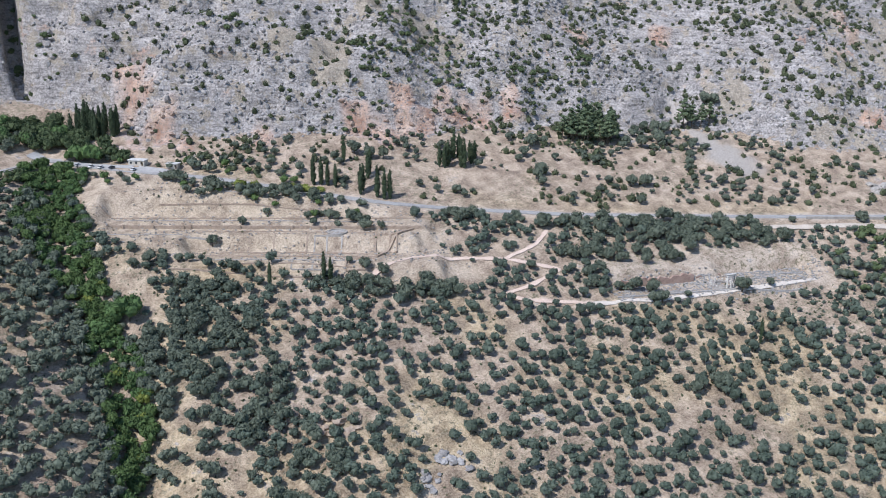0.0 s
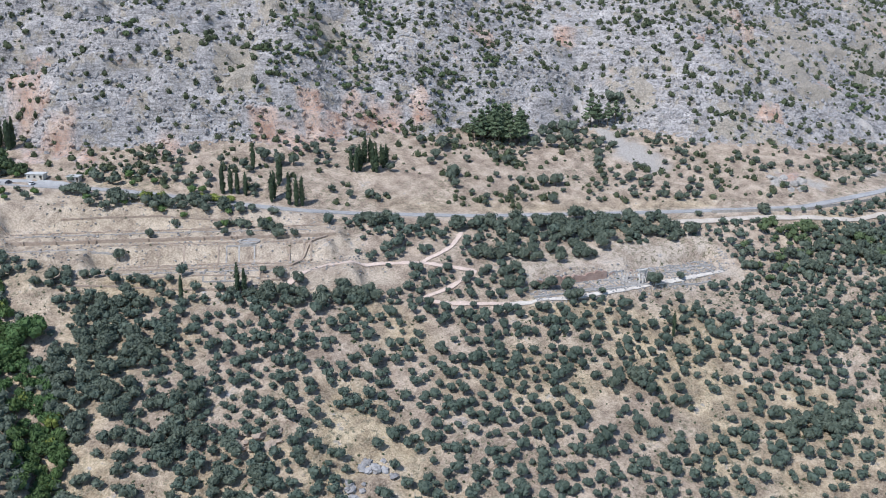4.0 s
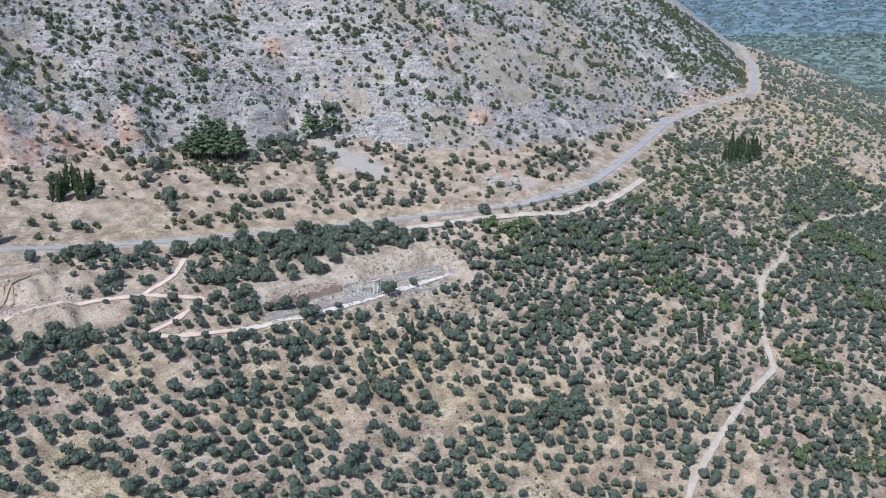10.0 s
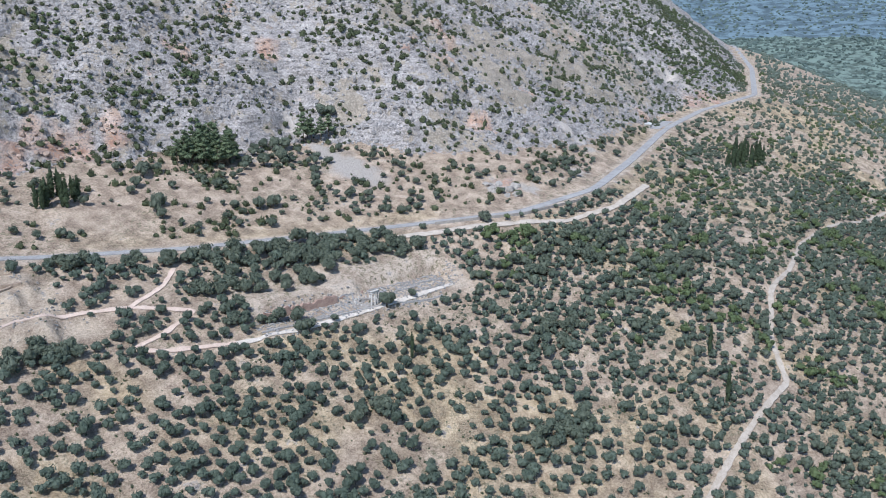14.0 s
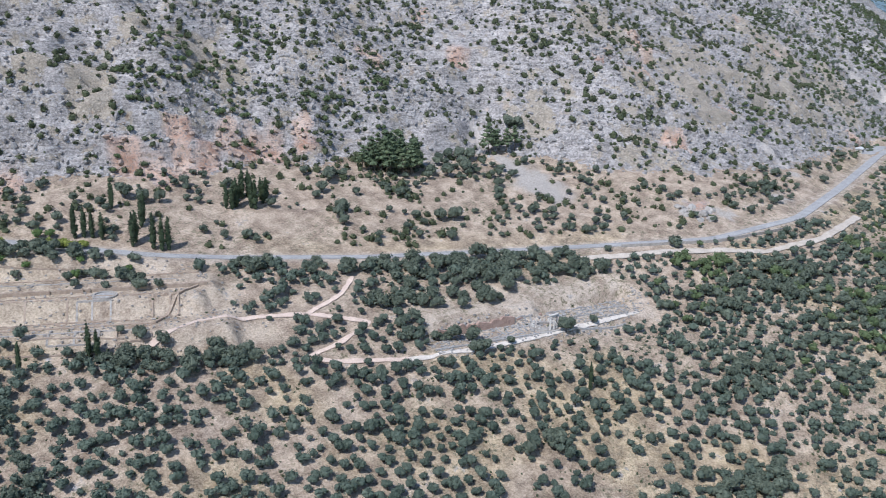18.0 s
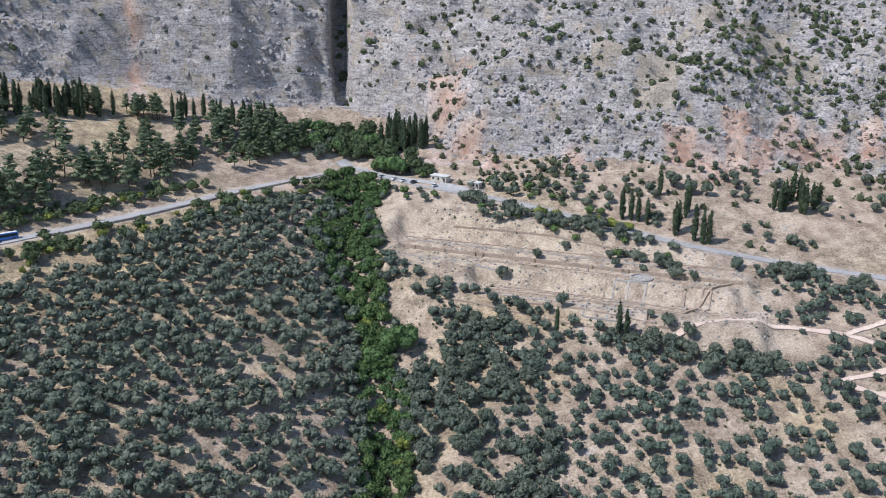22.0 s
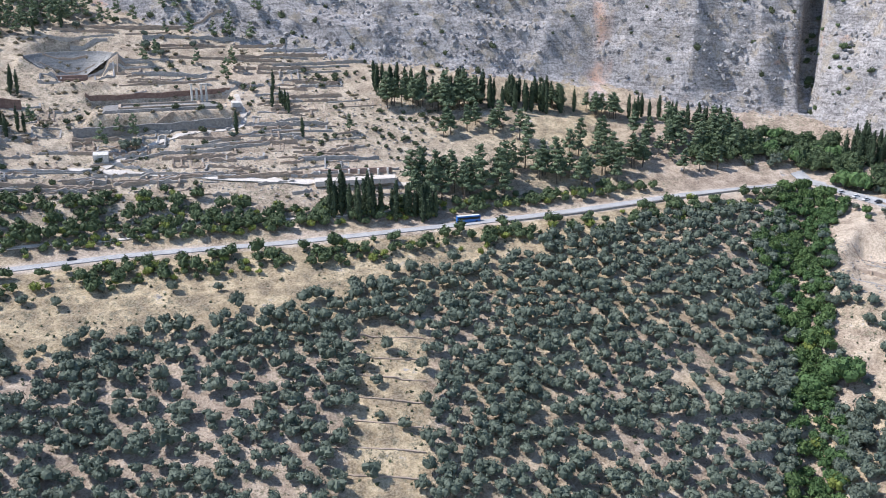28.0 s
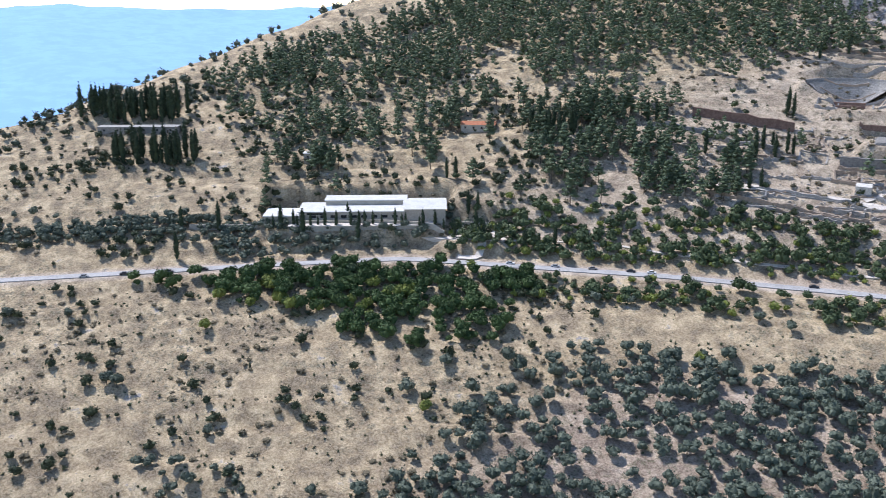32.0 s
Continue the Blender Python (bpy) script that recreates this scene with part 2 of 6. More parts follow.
STREAM_Y = np.array([320, 281, 215, 170, 120, 60, 0, -200.])[::-1]


def lattice(ix, iy, seed):
    """A fixed random number from 0 to 1 for every whole place."""
    n = (ix.astype(np.int64) * 374761393 + iy.astype(np.int64) * 668265263 + seed * 974634777) & 0x7FFFFFFF
    n = ((n ^ (n >> 13)) * 1274126177) & 0x7FFFFFFF
    return ((n ^ (n >> 16)) & 0xFFFF) / 65535.0


def grain(x, y, size, seed=0):
    """Smooth noise from -1 to 1 with features of the given size."""
    u, v = x / size, y / size
    iu, iv = np.floor(u), np.floor(v)
    fu, fv = u - iu, v - iv
    fu, fv = fu * fu * (3 - 2 * fu), fv * fv * (3 - 2 * fv)
    a, b = lattice(iu, iv, seed), lattice(iu + 1, iv, seed)
    c, d = lattice(iu, iv + 1, seed), lattice(iu + 1, iv + 1, seed)
    return ((a * (1 - fu) + b * fu) * (1 - fv) + (c * (1 - fu) + d * fu) * fv) * 2 - 1


def fractal(x, y, size, seed=0, octaves=4):
    total, weight = 0 * x, 0.0
    for k in range(octaves):
        total = total + grain(x + 17.3 * k, y - 9.1 * k, size / 2**k, seed + k) * 0.55**k
        weight += 0.55**k
    return total / weight


def step(a, b, v):
    s = np.clip((v - a) / (b - a), 0, 1)
    return s * s * (3 - 2 * s)


def off_road(x, y):
    """Signed distance from the road's middle line (uphill is positive), and the road's x and height there."""
    best = np.full(np.shape(x), 1e18)
    side, rx, rz = (np.zeros(np.shape(x)) for _ in range(3))
    for k in range(len(ROAD) - 1):
        dx, dy = ROAD_X[k + 1] - ROAD_X[k], ROAD_Y[k + 1] - ROAD_Y[k]
        t = np.clip(((x - ROAD_X[k]) * dx + (y - ROAD_Y[k]) * dy) / (dx * dx + dy * dy), 0, 1)
        ex, ey = x - ROAD_X[k] - t * dx, y - ROAD_Y[k] - t * dy
        near = ex * ex + ey * ey
        won = near < best
        best = np.where(won, near, best)
        side = np.where(won, np.sign(dx * ey - dy * ex + 1e-9), side)
        rx, rz = np.where(won, ROAD_X[k] + t * dx, rx), np.where(won, ROAD_Z[k] + t * (ROAD_Z[k + 1] - ROAD_Z[k]), rz)
    return np.sqrt(best) * side, rx, rz


def along(x, d):
    """The place along the road below a point of the hillside, without jumps at the road's bends."""
    lean = np.interp(x, [-1000, -700, -330, -275, -225, 80, 230, 320], [-0.75, -0.6, -0.45, 0.1, 0.5, 0.5, 0.2, 0])
    return x - lean * np.maximum(d, 0)


def ragged_foot(x, y):
    """How far the foot of the rock bulges or draws back; the western cliff is straighter."""
    return 1 + np.interp(x, [-330, -280], [0.08, 0.3]) * fractal(x, y, 60, 5, 3)


def rockiness(x, y, d, rx):
    """0 on soil, 1 on bare rock."""
    w = np.interp(along(x, d), HILL_X, HILL_WIDTH) * ragged_foot(x, y)
    return step(-6, 10, d - w)


def in_gym(x, y, d, rx):
    return step(-268, -256, x) * step(-104, -116, x) * step(-76, -70, d) * step(-5, -9, d)


def treads(z, tall):
    """How far the ground is pushed up or down where it falls in steps of the given height."""
    f = z / tall - np.floor(z / tall)
    return tall * (step(0.5, 0.95, f) - f)


def height(x, y, rough=True):
    """The ground's height at x, y (arrays)."""
    x, y = np.asarray(x, float), np.asarray(y, float)
    d, rx, rz = off_road(x, y)
    q = along(x, d)
    rz = rz + (np.interp(q, ROAD_X, ROAD_Z) - rz) * step(20, 60, d)
    bench, width, rock = (np.interp(q, HILL_X, h) for h in (HILL_BENCH, HILL_WIDTH, HILL_ROCK))
    up, down = np.maximum(np.abs(d) - 6.5, 0) * (d > 0), np.maximum(np.abs(d) - 6.5, 0) * (d <= 0)
    width = width * ragged_foot(x, y)
    over = np.maximum(up - width, 0)
    face = 230 * (1 - np.exp(-over * rock / 230))
    # the narrow gorge that splits the rock above the spring
    slot = np.abs(x + 262 - 0.15 * (y - 330) + 5 * grain(0 * x, y, 22, 8))
    floor_rise = 0.05 + 0.45 * step(350, 425, y)
    gorge = floor_rise + (1 - floor_rise) * step(3.5, 8, slot)
    gorge = np.where((y > 300) & (y < 520), gorge, 1)
    z = rz + bench * np.minimum(up, width) + (bench * 0.6 * over + face) * gorge
    # a shelf runs across the rock east of the gorge, with the wall set back above it
    shelf = np.interp(x, SHELF_X, SHELF_Z) + 2.5 * grain(x, y, 22, 15)
    set_back = np.where(z > shelf, np.maximum(shelf + 0.15 * (z - shelf), z - 15), z)
    z = z + (set_back - z) * step(-222, -200, x) * step(-50, -75, x) * (d > 0)
    fall = 0.30 * down + 0.00045 * np.minimum(down, 300) ** 2
    z = z - 190 * np.tanh(fall / 190)
    # the museum's hill drops away to the west
    z = np.where((d > 0) & (x < -1000), np.maximum(z - 0.75 * np.maximum(-1040 - 0.25 * (y - 28) - x, 0), -180), z)
    # the stream's ravine below the road
    sx = np.interp(y, STREAM_Y, STREAM_X[::-1])
    dip = np.where(y < 276, np.exp(-((x - sx) / 15) ** 2) * step(276, 235, y) * 5.5, 0)
    z = z - dip
    if rough:
        r = step(-6, 10, up - width) * (d > 0)
        # relief laid out over the steep face itself, so that it is as tall as it is wide
        steep = np.clip(bench * 0.6 + rock, 0.8, 2.4)
        v = y + 1.3 * z
        crag = 1 - np.abs(fractal(x, v, 44, 20, 4)) * 2.4
        knob = 1 - np.abs(fractal(x + 0.4 * v, v, 17, 25, 2)) * 2.4
        z = z + r * steep * (3.6 * np.where(x < -290, 0.2, 1) * fractal(x, v, 80, 30, 3) + 2.8 * np.where(x < -290, 0.25, 1) * crag + np.where(x < -290, 2.1, 1.7) * knob)
        # tilted beds: steep risers and flat treads
        z = z + r * 0.4 * treads(z + 0.2 * x + 6 * fractal(x, v, 50, 33, 2), 19.0) * step(-0.4, 0.2, fractal(x, v, 70, 34, 2))
        z = z + (1 - r) * step(6, 16, np.abs(d)) * (1 - 0.7 * in_gym(x, y, d, rx)) * (1.3 * fractal(x, y, 40, 50, 3) + 0.3 * fractal(x, y, 4, 60, 2) + (0.5 + 0.7 * step(-560, -660, x)) * grain(q / 7, d, 6.5, 65))
        # old terraces on the sanctuary's slope, the western fields and, worn down, in the groves
        k = (1 - r) * (1 - in_gym(x, y, d, rx)) * step(9, 18, np.abs(d)) * step(-0.3, 0.15, fractal(x, y, 48, 67, 2))
        much = np.where(d > 0, 0.5 * step(-430, -470, x) * step(-1020, -980, x), 0.7 * step(-420, -440, x) + 0.25 * (x > -420))
        z = z + k * much * treads(z + 1.5 * fractal(x, y, 40, 68, 2), np.where(d > 0, 2.8, 2.2))
    return terraces(x, y, z)


# Levelled ground: (x, y, half length, half width, turn in degrees, height, blend)
LEVELS = [(-183, 157, 84, 7, -34, 28, 8), (-193, 140, 78, 9.5, -34, 25.6, 7), (-178, 112, 62, 8, -34, 18, 8),
          (-22, 6, 36, 8, -20, 1.5, 5), (30, -8, 24, 9, -20, 2.5, 5), (-618, 222, 36, 14, 30, 89, 5), (472, 14, 26, 7, 4, 30.6, 6), (-238, 262, 20, 7, -50, 47.3, 6),
          (-793, -24, 46, 19, 55, 50.0, 8), (-742, 20, 14, 14, 40, 45.5, 8), (-945, -92, 22, 8, 57, 84, 8), (-672, 231, 10, 9, 30, 102, 6)]


def terraces(x, y, z):
    # the theatre's bowl, cut into and built out from the slope
    bx, by = (x + 683) * -0.469 + (y - 238) * 0.883, (x + 683) * -0.883 + (y - 238) * -0.469
    r, a = np.hypot(bx, by), np.abs(np.degrees(np.arctan2(by, bx)))
    k = (1 - step(26, 31, r)) * (1 - step(92, 104, a))
    z = z * (1 - k) + (102 + 0.68 * np.maximum(np.minimum(r, 26) - 6.5, 0)) * k
    for cx, cy, a, b, turn, level, soft in LEVELS:
        c, s = math.cos(radians(turn)), math.sin(radians(turn))
        u, v = (x - cx) * c + (y - cy) * s, -(x - cx) * s + (y - cy) * c
        out = np.maximum(np.maximum(np.abs(u) - a, np.abs(v) - b), 0)
        k = 1 - step(0, soft, out)
        z = z * (1 - k) + level * k
    return z


# ---- building helpers ----
def raw_mesh(name, verts, faces, material=None, smooth=False):
    """A mesh from arrays of places and of triangles or quads."""
    verts, faces = np.asarray(verts, np.float32), np.asarray(faces, np.int32)
    me = bpy.data.meshes.new(name)
    me.vertices.add(len(verts))
    me.vertices.foreach_set("co", verts.ravel())
    k = faces.shape[1]
    me.loops.add(faces.size)
    me.loops.foreach_set("vertex_index", faces.ravel())
    me.polygons.add(len(faces))
    me.polygons.foreach_set("loop_start", np.arange(0, faces.size, k, dtype=np.int32))
    me.polygons.foreach_set("use_smooth", np.full(len(faces), smooth))
    me.update(calc_edges=True)
    if material:
        me.materials.append(material)
    return me


def ground_z(x, y):
    return float(height(np.array([x], float), np.array([y], float))[0])


def empty(name, x, y, z=None, turn=0):
    ob = new(name)
    ob.matrix_world = pose(x, y, ground_z(x, y) if z is None else z, 0, 0, turn)
    return ob


def part(name, me, parent, m=None, label=""):
    """Links a mesh, or a bmesh with its material, as one part under its thing."""
    ob = new(name, me)
    ob.parent = parent
    if m is not None:
        ob.matrix_local = m
    if label:
        ob["label"] = label
    return ob


def boxes(blocks, bevel=0.0):
    """One bmesh of boxes: (x, y, z, length, width, height, turn) with the place at the middle of the base."""
    bm = bmesh.new()
    for x, y, z, a, b, c, turn in blocks:
        bmesh.ops.create_cube(bm, size=1, matrix=pose(x, y, z + c / 2, 0, 0, turn) @ Matrix.Diagonal((a, b, c, 1)))
    if bevel:
        bmesh.ops.bevel(bm, geom=bm.edges[:], offset=bevel, segments=1, affect="EDGES")
    return bm


def done(bm, name, material):
    me = bpy.data.meshes.new(name)
    bm.to_mesh(me)
    bm.free()
    me.materials.append(material)
    return me


# ---- ground ----
def spread(low, high, fine, far_low, far_high, growth=1.12):
    mid = list(np.arange(low, high, fine))
    out, s = [], fine
    while not out or out[-1] < far_high:
        s *= growth
        out.append((out[-1] if out else high) + s)
    back, s = [], fine
    while not back or back[-1] > far_low:
        s *= growth
        back.append((back[-1] if back else low) - s)
    return np.array(back[::-1] + mid + out)


gx = spread(-900, 800, 2.0, -4600, 4700)
gy = spread(-130, 420, 1.6, -4600, 4300)
gy = np.sort(np.r_[gy[(gy < 132) | (gy > 398)], np.arange(132.4, 398, 1.15)])
X, Y = np.meshgrid(gx, gy)
flat_x, flat_y = X.ravel(), Y.ravel()
Z = height(flat_x, flat_y)
D, RX, RZ = off_road(flat_x, flat_y)
nx, ny = len(gx), len(gy)
index = np.arange(nx * ny).reshape(ny, nx)
quads = np.stack([index[:-1, :-1], index[:-1, 1:], index[1:, 1:], index[1:, :-1]], -1).reshape(-1, 4)
ground_me = raw_mesh("ground", np.stack([flat_x, flat_y, Z], 1), quads, GROUND, smooth=True)


def in_marmaria(x, y):
    u, v = 0.94 * x - 0.34 * y, 0.34 * x + 0.94 * y
    return step(-64, -56, u) * step(66, 60, u) * step(-16, -10, v) * step(38, 24, v)


def spots(places, x, y, soft=0.6):
    """1 inside the given round patches, with uneven edges."""
    total = 0 * x
    for px, py, pr in places:
        r = np.hypot(x - px, y - py) / pr + 0.45 * grain(x, y, pr * 0.5, 61)
        total = np.maximum(total, 1 - step(1 - soft, 1, r))
    return total


SCARS = [(-78, 205, 17), (-48, 205, 14), (-12, 200, 15), (14, 196, 11), (-238, 302, 15), (-216, 276, 17), (-192, 254, 13), (-60, 214, 14), (-28, 208, 12), (-90, 218, 12), (-206, 300, 16), (-206, 315, 10), (-200, 268, 14), (-388, 372, 8), (-387, 362, 8), (280, 124, 13), (284, 136, 10), (-302, 338, 10),
         (-388, 338, 9), (-386, 350, 8), (170, 12, 14), (470, 26, 14), (600, 24, 22), (640, 18, 18), (150, 190, 10), (90, 215, 12), (-150, 235, 12), (225, 60, 12)]
SCREE = [(131, 160, 7), (128, 152, 9), (124, 126, 9), (121, 114, 17), (116, 99, 18), (113, 85, 17), (112, 74, 11), (163, 14, 9), (306, 30, 8), (303, 18, 6), (298, 5, 6), (590, 88, 10), (597, 77, 11), (605, 64, 12), (613, 52, 11), (621, 39, 11), (667, 94, 7), (679, 84, 8), (690, 73, 9), (702, 63, 9), (713, 53, 9), (240, -8, 10), (180, -2, 8)]
THICK = [(-66, 242, 22), (-36, 238, 24), (-4, 236, 24), (18, 252, 22), (-20, 224, 16), (40, 205, 20), (70, 190, 18), (-192, 312, 5), (-184, 307, 5), (-177, 302, 6), (-170, 299, 6), (-163, 297, 6), (-144, 290, 9),
         (660, 65, 34), (700, 42, 28), (735, 40, 24), (640, 42, 16), (-97, 228, 12), (320, 45, 14), (350, 60, 16)]
BARE = [(-88, 178, 24), (-66, 154, 26), (-42, 130, 24), (-20, 142, 16), (-104, 150, 14), (98, 92, 18), (14, 130, 12), (60, 100, 14)]
TANS = [(329, 112, 40), (360, 80, 30), (-121, 273, 14), (-47, 269, 16), (-20, 246, 30), (240, 100, 20), (420, 70, 55), (520, 60, 45), (200, 60, 30), (280, 80, 40), (260, 150, 30), (470, 110, 40), (-90, 250, 18), (160, 130, 18)]
masks = {
    "pale": spots(SCREE, flat_x, flat_y),
    "rock": np.maximum(rockiness(flat_x, flat_y, D, RX) * (D > 0), spots(SCARS, flat_x, flat_y, 0.8)),
    "straw": np.clip(0.5 * in_gym(flat_x, flat_y, D, RX) + step(-600, -640, flat_x) + step(18, 12, np.abs(flat_x + 449 + 0.235 * (flat_y - 85))) * step(104, 92, flat_y) + step(-75, -45, D) * step(0, -4, D) * step(-330, -380, RX)
                     + 0.8 * step(-0.1, 0.5, fractal(flat_x, flat_y, 45, 71, 3)), 0, 1) * (1 - step(0, 30, D) * step(-420, -330, flat_x)) + 0.75 * step(10, 30, D) * step(-340, -400, flat_x) * (D > 0),
    "soil": np.clip(step(8.5, 6, np.abs(D)) + 0.65 * in_gym(flat_x, flat_y, D, RX) + in_marmaria(flat_x, flat_y) + 0.65 * step(4, 30, D) * step(-330, -480, RX) * step(-800, -720, flat_x), 0, 1),
    "green": step(-0.5, 0.4, fractal(flat_x, flat_y, 30, 81, 3)) * (1 - in_gym(flat_x, flat_y, D, RX)),
    "grass": spots(TANS, flat_x, flat_y, 0.9),
    "ochre": spots(SCARS, flat_x, flat_y, 0.8),
}
for key, values in masks.items():
    layer = ground_me.attributes.new(key, "FLOAT", "POINT")
    layer.data.foreach_set("value", np.asarray(values, np.float32))
ground = tagged(new("ground", ground_me), "dry limestone mountainside with tan soil and grey crags", "ground", kind="structure")


# ---- roads and paths ----
def ribbon(points, width, lift, every=6.0, follow=True, sides=0.35, uneven=0.0):
    """A strip along a line, with edges turned down into the ground; points are (x, y) or (x, y, z)."""
    pts = np.array(points, float)
    run = np.r_[0, np.cumsum(np.hypot(*np.diff(pts[:, :2], axis=0).T))]
    s = np.linspace(0, run[-1], max(int(run[-1] / every), 2))
    # rounded corners
    line = np.stack([np.interp(s, run, pts[:, k]) for k in range(pts.shape[1])], 1)
    for _ in range(3):
        line[1:-1] = (line[:-2] + 2 * line[1:-1] + line[2:]) / 4
    t = np.gradient(line[:, :2], axis=0)
    t /= np.hypot(*t.T)[:, None] + 1e-9
    side = np.stack([-t[:, 1], t[:, 0]], 1)
    verts, n = [], len(line)
    wobble = 1 + uneven * np.random.default_rng(n).uniform(-1, 1, (n, 1))
    for off in (-0.5, -0.5, 0, 0.5, 0.5):
        xy = line[:, :2] + side * off * width * wobble
        z = height(xy[:, 0], xy[:, 1]) if follow else line[:, 2]
        verts.append(np.c_[xy, z])
    top = np.maximum.reduce([v[:, 2] for v in verts])
    for k, v in enumerate(verts):
        v[:, 2] = 0.65 * v[:, 2] + 0.35 * top + lift - (sides if k in (0, 4) else 0)
    verts = np.concatenate(verts)
    faces = [(a * n + k, a * n + k + 1, (a + 1) * n + k + 1, (a + 1) * n + k) for a in range(4) for k in range(n - 1)]
    return verts, [f[::-1] for f in faces]


def strip(name, points, width, lift, mat, label, category="road", every=6.0, follow=True, sides=0.35):
    return tagged(new(name, raw_mesh(name, *ribbon(points, width, lift, every, follow, sides, 0.22 if follow else 0.0), mat)), label, category, kind="structure")


strip("road", ROAD[1:28], 6.4, 0.4, ASPHALT, "sunlit grey asphalt mountain road", follow=False, sides=1.2)


# ---- foliage ----
def ball(level):
    bm = bmesh.new()
    bmesh.ops.create_icosphere(bm, subdivisions=level, radius=1)
    v = np.array([p.co[:] for p in bm.verts])
    f = np.array([[p.index for p in q.verts] for q in bm.faces])
    bm.free()
    return v, f


BALLS = {1: ball(1), 2: ball(2)}


def crown_mesh(rng, lumps, leaves, size, level=2, squash=1.0):
    """Foliage from uneven lumps and loose sprays of leaves. lumps: (x, y, z, radius)."""
    bv, bf = BALLS[level]
    verts, faces, n = [], [], 0
    for x, y, z, r in lumps:
        k = 1 + rng.normal(0, 0.16, (len(bv), 1))
        verts.append(bv * k * (r, r, r * squash) * 0.86 + (x, y, z))
        faces.append(bf + n)
        n += len(bv)
    weight = np.array([l[3] ** 2 for l in lumps])
    pick = rng.choice(len(lumps), leaves, p=weight / weight.sum())
    way = rng.normal(0, 1, (leaves, 3))
    way /= np.linalg.norm(way, axis=1)[:, None]
    way[:, 2] = np.where(way[:, 2] < -0.3, -way[:, 2], way[:, 2])
    base = np.array([l[:3] for l in lumps])[pick] + way * np.array([l[3] for l in lumps])[pick, None] * (1, 1, squash) * rng.uniform(0.82, 1.1, (leaves, 1))
    spray = rng.normal(0, size, (leaves, 3, 3))
    verts.append((base[:, None] + spray).reshape(-1, 3))
    faces.append(np.arange(leaves * 3).reshape(-1, 3) + n)
    return np.concatenate(verts), np.concatenate(faces)


def olive_lumps(rng, r, h, n):
    out = [(0, 0, h * 0.62, r * 0.62)]
    for k in range(n):
        a = 6.28 * k / n + rng.uniform(-0.5, 0.5)
        q = r * rng.uniform(0.34, 0.55)
        out.append((math.cos(a) * q, math.sin(a) * q, h * rng.uniform(0.46, 0.76), r * rng.uniform(0.38, 0.55)))
    return out


def cypress_lumps(rng, r, h, n=9):
    out = []
    for k in range(n):
        f = k / (n - 1)
        w = r * (0.62 + 0.5 * math.sin(min(f * 2.2, 1.57))) * (1 - f**2.2) + 0.12
        out.append((rng.normal(0, 0.10) * r, rng.normal(0, 0.10) * r, h * (0.08 + 0.86 * f), w))
    return out


def pine_lumps(rng, r, h, n=13):
    """Branches in loose tiers round a tall trunk, with gaps between them."""
    out = []
    for k in range(n):
        f = 0.34 + 0.63 * k / (n - 1)
        a, q = k * 2.4 + rng.uniform(-0.5, 0.5), r * (1.12 - f) * rng.uniform(0.6, 1.15)
        out.append((math.cos(a) * q, math.sin(a) * q, h * f, r * (0.72 - 0.42 * f) * rng.uniform(0.75, 1.1)))
    return out


def trunk_mesh(rng, r, h, limbs=3, lean=0.5):
    """A tapered trunk that forks into limbs."""
    bm = bmesh.new()

    def limb(p, q, a, b):
        way = Vector(q) - Vector(p)
        m = Matrix.Translation((Vector(p) + Vector(q)) / 2) @ way.to_track_quat("Z", "Y").to_matrix().to_4x4()
        bmesh.ops.create_cone(bm, cap_ends=True, segments=6, radius1=a, radius2=b, depth=way.length, matrix=m)

    fork = (rng.normal(0, 0.1), rng.normal(0, 0.1), h * 0.45)
    limb((0, 0, -0.5), fork, r, r * 0.7)
    for k in range(limbs):
        a = 6.28 * k / limbs + rng.uniform(-0.4, 0.4)
        limb(fork, (math.cos(a) * lean * h, math.sin(a) * lean * h, h), r * 0.55, r * 0.2)
    return done(bm, "trunk", BARK)


def tree_kinds(kind, count, make, mat, trunk, label, seed):
    """Some different trees of a kind at unit scale: a list of (trunk mesh, crown mesh)."""
    rng = np.random.default_rng(seed)
    out = []
    for _ in range(count):
        crown = raw_mesh("crown", *make(rng), mat, smooth=False)
        out.append((trunk(rng), crown))
    return {"kind": kind, "meshes": out, "label": label}


OLIVE_KIND = tree_kinds("olive_tree", 6, lambda g: crown_mesh(g, olive_lumps(g, 3.0, 4.9, 5), 420, 0.21), OLIVE,
                        lambda g: trunk_mesh(g, 0.28, 2.6), "rounded grey-green olive tree on dry terraced ground", 3)
BIG_KIND = tree_kinds("oak_tree", 4, lambda g: crown_mesh(g, olive_lumps(g, 4.2, 7.0, 7), 520, 0.3), OLIVE_DARK,
                      lambda g: trunk_mesh(g, 0.35, 4.0), "dense dark green broadleaf tree on the slope", 4)
CYPRESS_KIND = tree_kinds("cypress_tree", 4, lambda g: crown_mesh(g, cypress_lumps(g, 1.2, 12.5, 11), 400, 0.21, 1, squash=1.5), CYPRESS,
                          lambda g: trunk_mesh(g, 0.22, 2.0, 1, 0.02), "slender dark green columnar cypress tree", 5)
PINE_KIND = tree_kinds("pine_tree", 4, lambda g: crown_mesh(g, pine_lumps(g, 3.5, 12.5), 460, 0.33, 1, squash=0.5), PINE,
                       lambda g: trunk_mesh(g, 0.3, 9.5, 3, 0.08), "tall green pine with layered branches and a bare trunk", 6)
PLANE_KIND = tree_kinds("plane_tree", 3, lambda g: crown_mesh(g, olive_lumps(g, 5.5, 9.0, 8), 700, 0.36), PLANE,
                        lambda g: trunk_mesh(g, 0.45, 5.0), "fresh green plane tree along the stream", 7)
